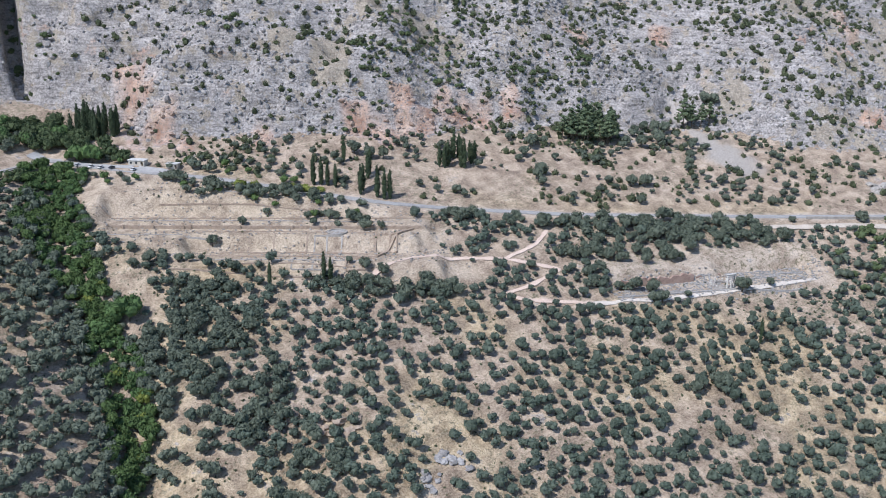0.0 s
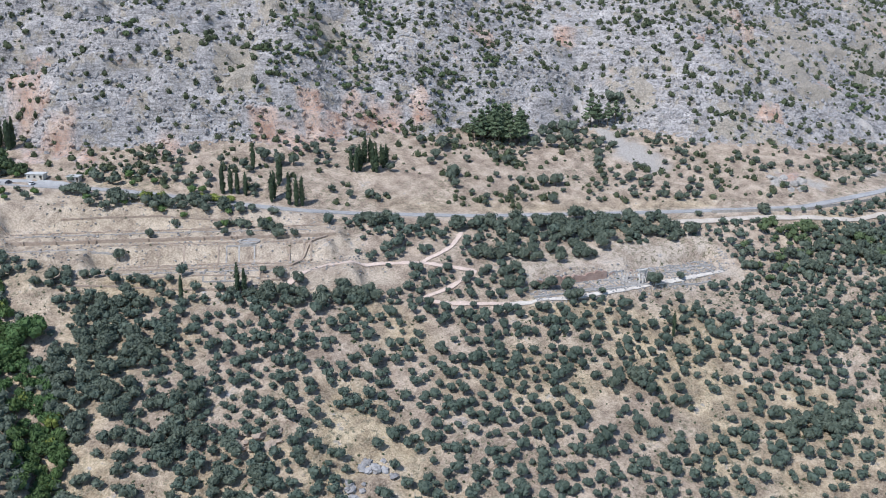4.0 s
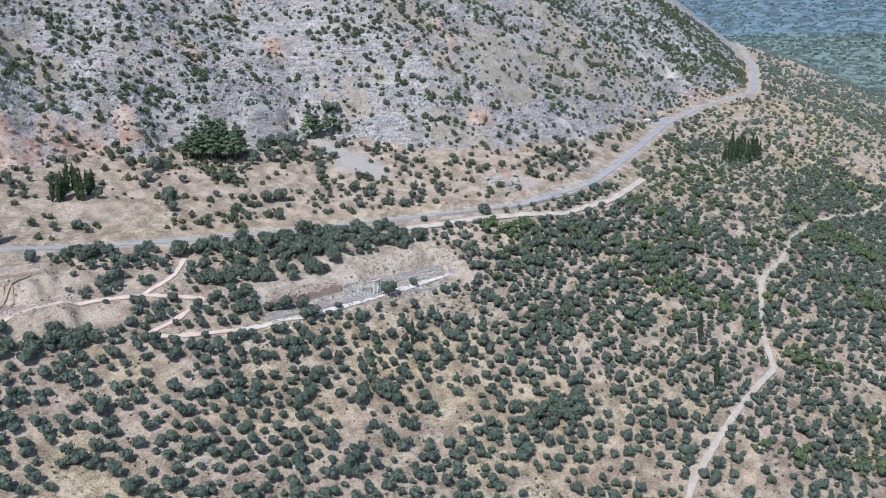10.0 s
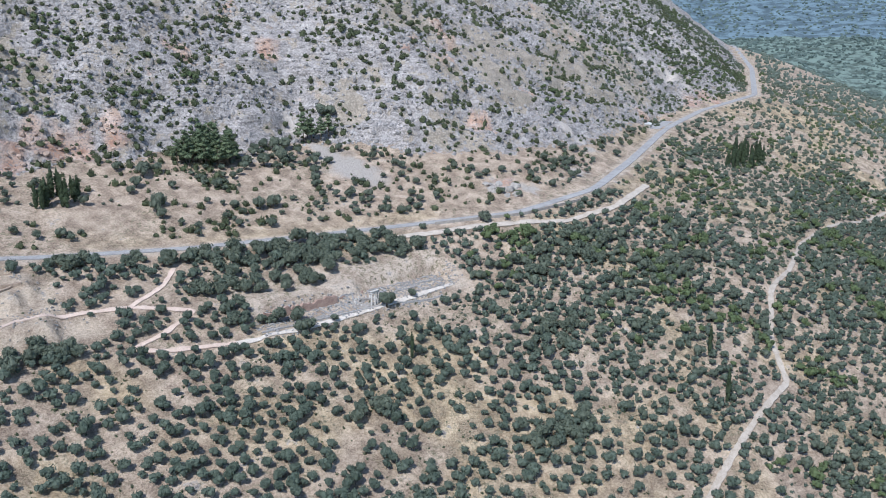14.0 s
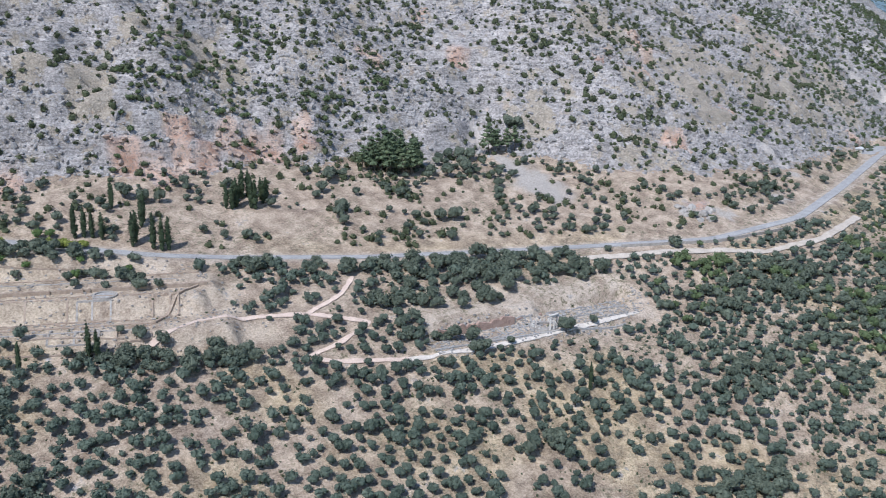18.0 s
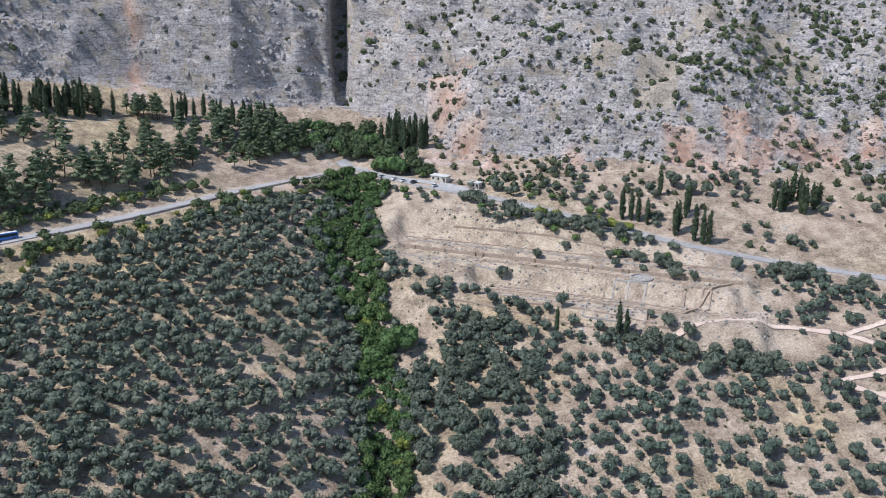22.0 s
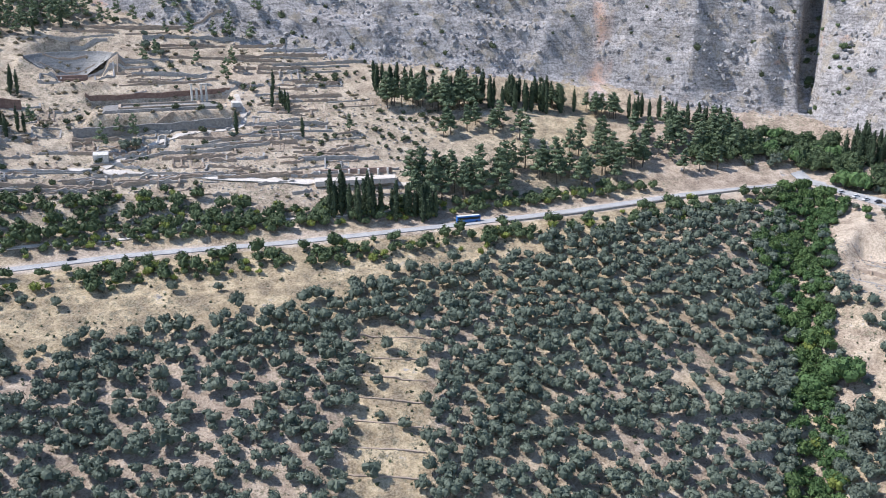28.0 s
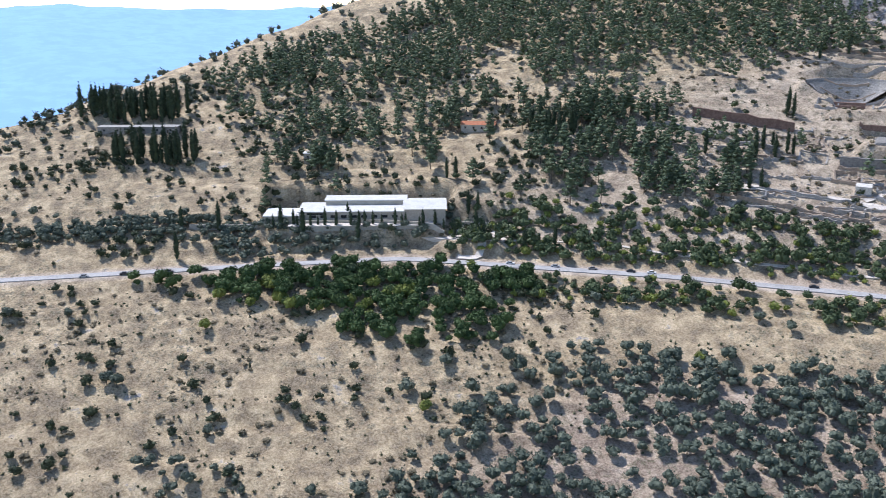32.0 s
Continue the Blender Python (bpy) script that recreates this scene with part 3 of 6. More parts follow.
YOUNG_KIND = tree_kinds("leafy_bush", 3, lambda g: crown_mesh(g, olive_lumps(g, 2.4, 3.2, 5), 260, 0.24), YELLOW_GREEN,
                        lambda g: trunk_mesh(g, 0.15, 1.4), "bright yellow-green leafy bush in dry grass", 8)


def plant(kinds, x, y, scale=1.0, tall=1.0, group="", z=None, rng=np.random.default_rng(99), label=""):
    """One tree as a thing of its own, with a trunk and a crown."""
    trunk, crown = kinds["meshes"][rng.integers(len(kinds["meshes"]))]
    ob = empty(kinds["kind"], x, y, z)
    ob.matrix_world = ob.matrix_world @ pose(0, 0, 0, 0, 0, rng.uniform(0, 360)) @ Matrix.Diagonal((scale, scale, scale * tall, 1))
    part("trunk", trunk, ob)
    part("crown", crown, ob)
    return tagged(ob, label or kinds["label"], kinds["kind"].replace("_", " "), group)


def scatter(low_x, high_x, low_y, high_y, gap, chance, seed):
    """Places with about one gap between them, kept by a chance from 0 to 1 that depends on the place."""
    rng = np.random.default_rng(seed)
    px, py = np.meshgrid(np.arange(low_x, high_x, gap), np.arange(low_y, high_y, gap))
    px = px + (np.arange(px.shape[0]) % 2)[:, None] * gap / 2
    px, py = px + rng.uniform(-0.36, 0.36, px.shape) * gap, py + rng.uniform(-0.36, 0.36, py.shape) * gap
    px, py = px.ravel(), py.ravel()
    keep = rng.uniform(0, 1, len(px)) < chance(px, py)
    return px[keep], py[keep]


def woods(name, xs, ys, shapes, mat, low, high, label, category="trees", sink=0.2, seed=1, tall=(0.85, 1.2)):
    """Very many plants as one piece of stuff. shapes: (verts, faces) of unit plants."""
    rng = np.random.default_rng(seed)
    zs = height(xs, ys)
    verts, faces, n = [], [], 0
    which = rng.integers(0, len(shapes), len(xs))
    for x, y, z, w in zip(xs, ys, zs, which):
        v, f = shapes[w]
        a, s = rng.uniform(0, 6.28), rng.uniform(low, high)
        c, q = math.cos(a) * s, math.sin(a) * s
        verts.append(np.c_[v[:, 0] * c - v[:, 1] * q + x, v[:, 0] * q + v[:, 1] * c + y, v[:, 2] * s * rng.uniform(*tall) + z - sink])
        faces.append(f + n)
        n += len(v)
    me = raw_mesh(name, np.concatenate(verts), np.concatenate(faces), mat)
    return tagged(new(name, me), label, category, kind="stuff")


def shapes_of(make, count, seed):
    rng = np.random.default_rng(seed)
    return [make(rng) for _ in range(count)]


def off_paths(x, y):
    """0 on roads, paths, ruins and buildings, 1 elsewhere."""
    d = off_road(x, y)[0]
    keep = step(6, 9, np.abs(d))
    for line, wide in CLEAR:
        pts = np.array(line, float)
        for k in range(len(pts) - 1):
            dx, dy = pts[k + 1] - pts[k]
            t = np.clip(((x - pts[k, 0]) * dx + (y - pts[k, 1]) * dy) / (dx * dx + dy * dy + 1e-9), 0, 1)
            keep = keep * (np.hypot(x - pts[k, 0] - t * dx, y - pts[k, 1] - t * dy) > wide)
    return keep


DIRT_ROAD = [(-70, -190), (1, -179), (33, -180), (75, -183), (111, -187), (118, -182), (138, -171), (158, -166), (188, -158), (236, -158), (296, -152), (374, -157), (451, -172), (560, -190)]
PATH_A = [(-136, 84), (-110, 77), (-90, 66), (-69, 46), (-91, 43), (-108, 44.5), (-98, 34), (-72, 18), (-46, 4), (-19, -5), (1, -11), (20, -16), (48, -24)]
PATH_B = [(-90, 66), (-67, 69), (-52, 78)]
LOWER_TRACK = [(60, 22), (110, -10), (150, -40), (200, -56), (262, -52)]
CLEAR = [(DIRT_ROAD, 2.4), (LOWER_TRACK, 4.0), (PATH_A, 2.6), (PATH_B, 2.6)]
strip("dirt_road", DIRT_ROAD, 3.0, 0.25, DIRT, "pale rutted dirt track through the olive groves", every=2.5)
strip("footpath", PATH_A[:8], 2.6, 0.28, PINK_PATH, "reddish earth footpath in zigzags through the grove", "path", every=1.8)
strip("footpath", PATH_A[7:], 2.8, 0.28, GRAVEL, "pale gravel footpath along the ruins", "path", every=1.8)
strip("footpath", [(-172, 84), (-150, 82), (-136, 84)], 2.2, 0.28, PINK_PATH, "reddish earth footpath below the gymnasium", "path", every=1.8)
strip("footpath", PATH_B, 2.4, 0.28, PINK_PATH, "reddish earth footpath up to the road", "path", every=1.8)


def wall_mesh(name, line, tops, thick, sink, mat):
    """A wall as one body: line of (x, y, ground), heights of its top, thickness and depth of its footing."""
    line = np.array(line, float)
    t = np.gradient(line[:, :2], axis=0)
    t /= np.hypot(*t.T)[:, None] + 1e-9
    side = np.stack([-t[:, 1], t[:, 0]], 1) * thick / 2
    n = len(line)
    low, high = line[:, 2] - sink, line[:, 2] + tops
    verts = np.concatenate([np.c_[line[:, :2] + side, low], np.c_[line[:, :2] + side, high], np.c_[line[:, :2] - side, high], np.c_[line[:, :2] - side, low]])
    faces = [(a * n + k, a * n + k + 1, b * n + k + 1, b * n + k) for a, b in ((0, 1), (1, 2), (2, 3), (3, 0)) for k in range(n - 1)]
    faces += [(0, n, 2 * n, 3 * n), (n - 1, 4 * n - 1, 3 * n - 1, 2 * n - 1)]
    return raw_mesh(name, verts, faces, mat)


# ---- groves ----
def grove_chance(x, y):
    d, rx, _ = off_road(x, y)
    sx = np.interp(y, STREAM_Y, STREAM_X[::-1])
    patchy = fractal(x, y, 55, 101, 3)
    east = step(40, 110, x + 0.3 * y)
    west = step(sx - 2, sx - 7, x) * step(-690, -660, x)
    dense = np.maximum(east * np.where((x > 230) & (d > -130), 0.5, 0.93) * np.clip(0.74 + 0.75 * fractal(x, y, 24, 221, 2), 0.08, 1), west * (0.9 + 0.3 * patchy) * np.where(x < -540, np.clip(0.9 + 0.75 * fractal(x, y, 22, 251, 2), 0.3, 1), 1))
    open_grove = np.clip(0.95 + 0.9 * fractal(x, y, 26, 103, 2), 0.3, 1) * np.where(y > 30 - 0.35 * (x + 60), 0.85, 1)
    c = np.maximum(dense, open_grove * (1 - west))
    c = c * step(-7, -11, d) * (1 - in_gym(x, y, d, rx)) * (1 - in_marmaria(x, y))
    # dry field below the road in the west, thinner groves at its foot
    band = np.interp(rx, [-640, -560, -500, -440, -390, -330], [52, 46, 38, 24, 15, 8])
    c = c * (1 - step(-band - 14, -band, d) * step(-320, -345, rx))
    c = c * (1 - 0.97 * step(-634, -652, x + 0.2 * (y + 60) + 14 * patchy))
    # the terraced clearing
    c = c * (1 - step(18, 13, np.abs(x + 449 + 0.235 * (y - 85))) * step(100, 90, y) * 0.8)
    c = c * (1 - 0.9 * step(6, 4, np.abs(x - sx)))
    c = c * np.where(x > 215, 1 - 0.72 * step(-150, -100, d) * step(215, 250, x), 1)
    return c * off_paths(x, y)


ox, oy = scatter(-700, 330, -260, 250, 5.7, lambda x, y: grove_chance(x, y) * (step(60, 20, x) * step(-272, -262, x)), 11)
near = (ox > -225) & (ox < 60) & (oy > -75) & (oy < 110)
order = np.argsort(np.hypot(ox + 70, oy + 10))
chosen = [k for k in order if near[k]][:290]
trees_rng = np.random.default_rng(21)
for k in chosen:
    plant(OLIVE_KIND, ox[k], oy[k], trees_rng.uniform(0.5, 1.12), trees_rng.uniform(0.9, 1.3), "olive trees of the open grove", rng=trees_rng)
rest = np.ones(len(ox), bool)
rest[chosen] = False
olive_shapes = shapes_of(lambda g: crown_mesh(g, olive_lumps(g, 3.0, 4.6, 4), 110, 0.3, 1), 10, 31)
woods("olive_grove", ox[rest], oy[rest], olive_shapes, OLIVE, 0.55, 1.25, "grey-green olive trees scattered over dry slopes")
wx, wy = scatter(-690, -270, -180, 240, 5.7, lambda x, y: grove_chance(x, y) * step(-262, -270, x), 12)
woods("dense_olive_grove", wx, wy, olive_shapes, OLIVE_DARK, 0.8, 1.5, "dense dark olive grove covering the slope", seed=2)
small_shapes = shapes_of(lambda g: crown_mesh(g, olive_lumps(g, 3.0, 4.8, 3), 60, 0.36, 1), 8, 30)
ex_, ey_ = scatter(20, 560, -380, 60, 5.3, lambda x, y: grove_chance(x, y) * step(20, 60, x), 13)
sort = fractal(ex_, ey_, 34, 231, 3) + np.random.default_rng(231).normal(0, 0.16, len(ex_))
woods("eastern_grove", ex_[sort < 0.08], ey_[sort < 0.08], small_shapes, OLIVE, 0.5, 1.12, "dense grey-green olive groves along a dirt track", seed=3)
some = (sort >= 0.08) & (sort < 0.34)
woods("eastern_oaks", ex_[some], ey_[some], small_shapes, OLIVE_DARK, 0.6, 1.4, "dark evergreen oaks among the olive groves", seed=23)
woods("eastern_green_trees", ex_[sort >= 0.34], ey_[sort >= 0.34], small_shapes, OAK_GREEN, 0.6, 1.4, "fresh green trees among the olive groves", seed=24)
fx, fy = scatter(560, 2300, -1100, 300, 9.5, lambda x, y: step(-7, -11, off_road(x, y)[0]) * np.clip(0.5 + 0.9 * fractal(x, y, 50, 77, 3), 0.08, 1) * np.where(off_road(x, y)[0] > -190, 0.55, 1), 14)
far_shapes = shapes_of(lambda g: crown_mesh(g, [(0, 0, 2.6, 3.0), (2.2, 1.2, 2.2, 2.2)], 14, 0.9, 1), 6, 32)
woods("far_woods", fx, fy, far_shapes, HAZE_GREEN, 0.4, 1.2, "distant wooded valley slope with haze in its colour", seed=4)
# plants along the stream
def stream_chance(x, y):
    off = np.abs(x - np.interp(y, STREAM_Y, STREAM_X[::-1]))
    wide = 12.5 + 7 * step(140, 220, y) + 4 * grain(x, y, 30, 181)
    return step(wide, wide - 4, off) * off_paths(x, y)


gx_, gy_ = scatter(-350, -235, -120, 285, 5.4, stream_chance, 15)
bright = fractal(gx_, gy_, 26, 191, 2) > 0.12
lush = shapes_of(lambda g: crown_mesh(g, olive_lumps(g, 4.0, 5.5, 6), 300, 0.4, 1), 4, 33)
woods("stream_thicket", gx_[~bright], gy_[~bright], lush, THICKET, 0.7, 1.25, "lush green thicket along the stream bed", "bushes", seed=5)
woods("stream_bushes", gx_[bright], gy_[bright], lush, PLANE, 0.6, 1.05, "bright green bushes along the stream bed", "bushes", seed=15)


# ---- scrub on the rocks ----
def scrub_chance(x, y):
    d, rx, _ = off_road(x, y)
    w = np.interp(along(x, d), HILL_X, HILL_WIDTH)
    patch = fractal(x, y, 48, 111, 3)
    on_bench = step(8, 16, d) * step(w, w - 10, d) * (0.16 + 0.4 * step(0.0, 0.5, patch)) * step(-240, -200, rx) * (1 - 0.85 * spots(BARE, x, y))
    on_rock = (spots(THICK, x, y) * 0.6 + 1) * step(w - 8, w + 4, d) * (0.2 + 0.45 * step(-0.05, 0.45, patch)) * (1 - 0.45 * spots(TANS, x, y, 0.9)) * np.where(along(x, d) < -255, 0.25, 1)
    return np.clip(on_bench + on_rock, 0, 1) * (1 - 0.85 * spots(SCREE, x, y))


bx, by = scatter(-680, 900, 0, 480, 4.0, scrub_chance, 16)
woods("scrub", bx, by, shapes_of(lambda g: crown_mesh(g, [(0, 0, 0.8, 1.4), (g.uniform(0.5, 1.1), g.uniform(-0.8, 0.8), 0.6, 1.0)], 40, 0.34, 1), 8, 34), SHRUB, 0.35, 1.75, "dark green scrub bushes dotted over grey rock", "bushes", seed=6, tall=(0.7, 1.3))


# low dry tussocks between the trees
def tuft_chance(x, y):
    d, rx, _ = off_road(x, y)
    return step(-9, -13, d) * (1 - 0.75 * in_gym(x, y, d, rx)) * (1 - 0.7 * in_marmaria(x, y)) * off_paths(x, y) * (0.16 + 0.4 * step(0, 0.5, fractal(x, y, 22, 201, 2)))


ux, uy = scatter(-900, 300, -230, 260, 3.4, tuft_chance, 22)
woods("tussocks", ux, uy, shapes_of(lambda g: crown_mesh(g, [(0, 0, 0.25, 0.6)], 12, 0.26, 1), 5, 38), SHRUB, 0.4, 1.25, "small dull green tussocks on dry soil", "bushes", seed=11)

# small trees on the bench above the road
tx_, ty_ = scatter(-230, 420, -20, 240, 6.5, lambda x, y: (lambda d, w: step(10, 16, d) * step(w + 6, w - 4, d) * (0.08 + 0.62 * step(0.0, 0.4, fractal(x, y, 34, 211, 2))) * (1 - 0.9 * spots(SCREE, x, y)) * (1 - 0.92 * spots(BARE, x, y)))(off_road(x, y)[0], np.interp(along(x, off_road(x, y)[0]), HILL_X, HILL_WIDTH)), 23)
woods("bench_trees", tx_, ty_, olive_shapes, OLIVE_DARK, 0.4, 1.25, "dark green bushes and small trees on the reddish bench", seed=12)


# ---- crags: weathered blocks that stand out of the rock ----
def crag_shape(g, level):
    v, f = BALLS[level]
    k = 1 + g.normal(0, 0.1, (len(v), 1))
    block = v / np.abs(v).max(1, keepdims=True) * 0.85
    turn = np.array(Euler((g.uniform(-0.6, 0.6), g.uniform(-0.6, 0.6), 0)).to_matrix())
    return ((block * 0.72 + v * 0.3) * k * g.uniform(0.5, 1.35, 3)) @ turn.T, f


def crag_chance(x, y):
    d, rx, _ = off_road(x, y)
    w = np.interp(along(x, d), HILL_X, HILL_WIDTH) * ragged_foot(x, y)
    return step(w - 4, w + 4, d) * np.clip(0.6 + 1.2 * fractal(x, y, 26, 241, 3), 0.08, 0.97) * (1 - 0.75 * spots(TANS, x, y, 0.9)) * (1 - spots(SCREE, x, y)) * step(5, 9, np.abs(x + 262 - 0.15 * (y - 330)))


cx_, cy_ = scatter(-660, 760, 0, 400, 2.8, crag_chance, 41)
stained = spots(SCARS, cx_, cy_, 0.8) > 0.4
woods("crags", cx_[~stained], cy_[~stained], shapes_of(lambda g: crag_shape(g, 1), 14, 43), CRAG, 0.5, 1.9, "jagged pale grey limestone crags on the mountainside", "rocks", sink=0.3, seed=44, tall=(0.7, 1.5))
woods("stained_crags", cx_[stained], cy_[stained], shapes_of(lambda g: crag_shape(g, 1), 7, 45), PINK_CRAG, 0.6, 2.0, "orange-stained limestone crags above the bench", "rocks", sink=0.3, seed=46, tall=(0.6, 1.1))
# bushes and small trees in the green hollows of the rock
vx, vy = scatter(-220, 780, 0, 340, 5.0, lambda x, y: spots(THICK, x, y, 0.5) * 0.75 * (1 - spots(SCREE, x, y)) * step(12, 18, off_road(x, y)[0]), 47)
woods("hollow_bushes", vx, vy, olive_shapes, OAK_GREEN, 0.35, 1.0, "dark green bushes crowding the hollows of the rock", "bushes", seed=48)


# trees along both sides of the road below the spring
def spring_row_chance(x, y):
    d, rx, _ = off_road(x, y)
    return step(-262, -250, rx) * step(-112, -128, rx) * (0.62 * step(-24, -18, d) * step(-8, -10, d) + 0.5 * step(8, 10, d) * step(24, 16, d)) * (np.hypot(x + 219, y - 247) > 8)


sx_, sy_ = scatter(-275, -90, 110, 300, 5.6, spring_row_chance, 49)
odd = np.arange(len(sx_)) % 3 == 0
woods("roadside_trees", sx_[~odd], sy_[~odd], olive_shapes, OLIVE_DARK, 0.7, 1.35, "dark green trees along the road below the spring", seed=50)
woods("roadside_green_trees", sx_[odd], sy_[odd], olive_shapes, THICKET, 0.7, 1.25, "green trees along the road below the spring", seed=51)

# low maquis on both sides of the eastern road
def maquis_chance(x, y):
    d, rx, _ = off_road(x, y)
    patch = fractal(x, y, 40, 281, 3)
    below = step(-7, -10, d) * step(-260, -200, d) * (0.24 + 0.55 * step(-0.15, 0.3, patch))
    above = step(9, 13, d) * step(430, 520, x) * (0.4 + 0.5 * step(-0.3, 0.2, patch)) * (1 - spots(SCREE, x, y))
    return (below + above) * step(215, 270, x) * off_paths(x, y) * (1 - 0.9 * spots([(520, -60, 26), (560, -50, 20), (640, -70, 18)], x, y))


mx, my = scatter(215, 1050, -330, 160, 5.2, maquis_chance, 68)
mq = fractal(mx, my, 30, 282, 2) > 0.1
maquis_shapes = shapes_of(lambda g: crown_mesh(g, [(0, 0, 0.9, 1.7), (1.2, 0.4, 0.7, 1.2), (-0.8, 0.9, 0.6, 1.0)], 46, 0.4, 1), 6, 69)
woods("maquis", mx[~mq], my[~mq], maquis_shapes, OLIVE_DARK, 0.35, 1.25, "low dark green maquis along the eastern road", "bushes", seed=70)
woods("green_maquis", mx[mq], my[mq], maquis_shapes, OAK_GREEN, 0.35, 1.25, "low fresh green maquis along the eastern road", "bushes", seed=71)

# low bushes between the eastern trees
kx, ky = scatter(20, 470, -290, 30, 4.4, lambda x, y: step(-11, -16, off_road(x, y)[0]) * off_paths(x, y) * (1 - in_marmaria(x, y)) * (0.16 + 0.4 * step(-0.2, 0.4, fractal(x, y, 24, 271, 2))), 65)
woods("grove_bushes", kx, ky, shapes_of(lambda g: crown_mesh(g, [(0, 0, 0.9, 1.5), (1.0, 0.4, 0.7, 1.1)], 40, 0.34, 1), 6, 66), OLIVE, 0.4, 1.15, "small grey-green bushes between the olive trees", "bushes", seed=67)


# ---- ruins and buildings ----
def at_ground(x, y):
    return height(np.array([x], float), np.array([y], float))[0]


def wall_run(name, points, high, thick, mat, label, category="wall", sink=1.2, piece=4.0, ragged=0.25, seed=0, level=None):
    """A masonry wall along a line, stepping with the ground and with an uneven top."""
    rng = np.random.default_rng(seed)
    pts = np.array(points, float)
    run = np.r_[0, np.cumsum(np.hypot(*np.diff(pts, axis=0).T))]
    s = np.linspace(0, run[-1], max(int(run[-1] / piece * 2), 2))
    x, y = np.interp(s, run, pts[:, 0]), np.interp(s, run, pts[:, 1])
    z = height(x, y) if level is None else np.full(len(s), float(level))
    ob = new(name, wall_mesh(name, np.c_[x, y, z], high * rng.uniform(1 - ragged, 1 + ragged * 0.4, len(s)), thick, sink, mat))
    return tagged(ob, label, category)


def local(x, y, turn, u, v):
    c, s = math.cos(radians(turn)), math.sin(radians(turn))
    return x + u * c - v * s, y + u * s + v * c


def foundation(x, y, a, b, turn, high, mat, label, seed=0, cross=True, group="ruined foundations"):
    """The stub walls of a lost building: four outer walls and a cross wall, each a part."""
    rng = np.random.default_rng(seed)
    ob = empty("foundation_ruin", x, y, turn=turn)
    z0 = ob.matrix_world.translation.z
    runs = [(0, b / 2, a, 0), (0, -b / 2, a, 0), (a / 2, 0, b, 90), (-a / 2, 0, b, 90)] + ([(rng.uniform(-0.2, 0.2) * a, 0, b, 90)] if cross else [])
    for u, v, run, way in runs:
        n = max(int(run / 1.4), 3)
        o = np.linspace(-run / 2, run / 2, n)
        px, py = (u + o, v + 0 * o) if way == 0 else (u + 0 * o, v + o)
        gz = height(*local(x, y, turn, px, py)) - z0
        part("wall_stub", wall_mesh("wall_stub", np.c_[px, py, gz], high * rng.uniform(-0.1, 1.1, n), 0.8, 0.6, mat), ob)
    return tagged(ob, label, "ruin", group)


def column_mesh(r, h, flutes=12):
    bm = bmesh.new()
    bmesh.ops.create_cone(bm, cap_ends=True, segments=flutes, radius1=r, radius2=r * 0.8, depth=h, matrix=Matrix.Translation((0, 0, h / 2)))
    bmesh.ops.create_cone(bm, cap_ends=True, segments=flutes, radius1=r * 0.82, radius2=r * 1.25, depth=r * 0.6, matrix=Matrix.Translation((0, 0, h + r * 0.3)))
    bmesh.ops.create_cube(bm, size=1, matrix=Matrix.Translation((0, 0, h + r * 0.78)) @ Matrix.Diagonal((r * 2.6, r * 2.6, r * 0.4, 1)))
    return done(bm, "column", MARBLE)


def ring(r_in, r_out, low, high, first=0, last=360, n=40):
    """A curved step between two radii and two heights, open or closed."""
    ang = np.radians(np.linspace(first, last, n))
    verts, faces = [], []
    for a in ang:
        for r, z in ((r_in, low), (r_out, low), (r_out, high), (r_in, high)):
            verts.append((r * math.cos(a), r * math.sin(a), z))
    for k in range(n - 1):
        for j in range(4):
            a, b = k * 4 + j, k * 4 + (j + 1) % 4
            faces.append((b, a, a + 4, b + 4))
    return np.array(verts), np.array(faces)


def tholos(x, y):
    ob = empty("tholos_ruin", x, y)
    for k in range(3):
        part("step", raw_mesh("step", *ring(4.2, 7.6 - 0.45 * k, -0.6 + 0.34 * k, 0.34 * (k + 1)), LIMESTONE), ob)
    part("cella_wall", raw_mesh("cella_wall", *ring(3.8, 4.3, 0, 1.5, 40, 300), LIMESTONE), ob)
    col = column_mesh(0.45, 5.9)
    for a in (-120, -100, -80):
        part("column", col, ob, pose(6.2 * math.cos(radians(a)), 6.2 * math.sin(radians(a)), 1.0))
    for k in range(14):
        a = radians(-55 + k * 19)
        bm = bmesh.new()
        h = 0.5 + (k * 37 % 10) / 9
        bmesh.ops.create_cone(bm, cap_ends=True, segments=12, radius1=0.45, radius2=0.43, depth=h, matrix=Matrix.Translation((0, 0, h / 2)))
        part("column_stump", done(bm, "column_stump", MARBLE), ob, pose(6.2 * math.cos(a), 6.2 * math.sin(a), 1.0))
    part("entablature", raw_mesh("entablature", *ring(5.8, 6.6, 7.3, 8.1, -127, -73, 8), MARBLE), ob)
    part("cornice", raw_mesh("cornice", *ring(5.6, 6.9, 8.1, 8.4, -128, -72, 8), MARBLE), ob)
    return tagged(ob, "round marble temple ruin with three standing columns", "ruin")


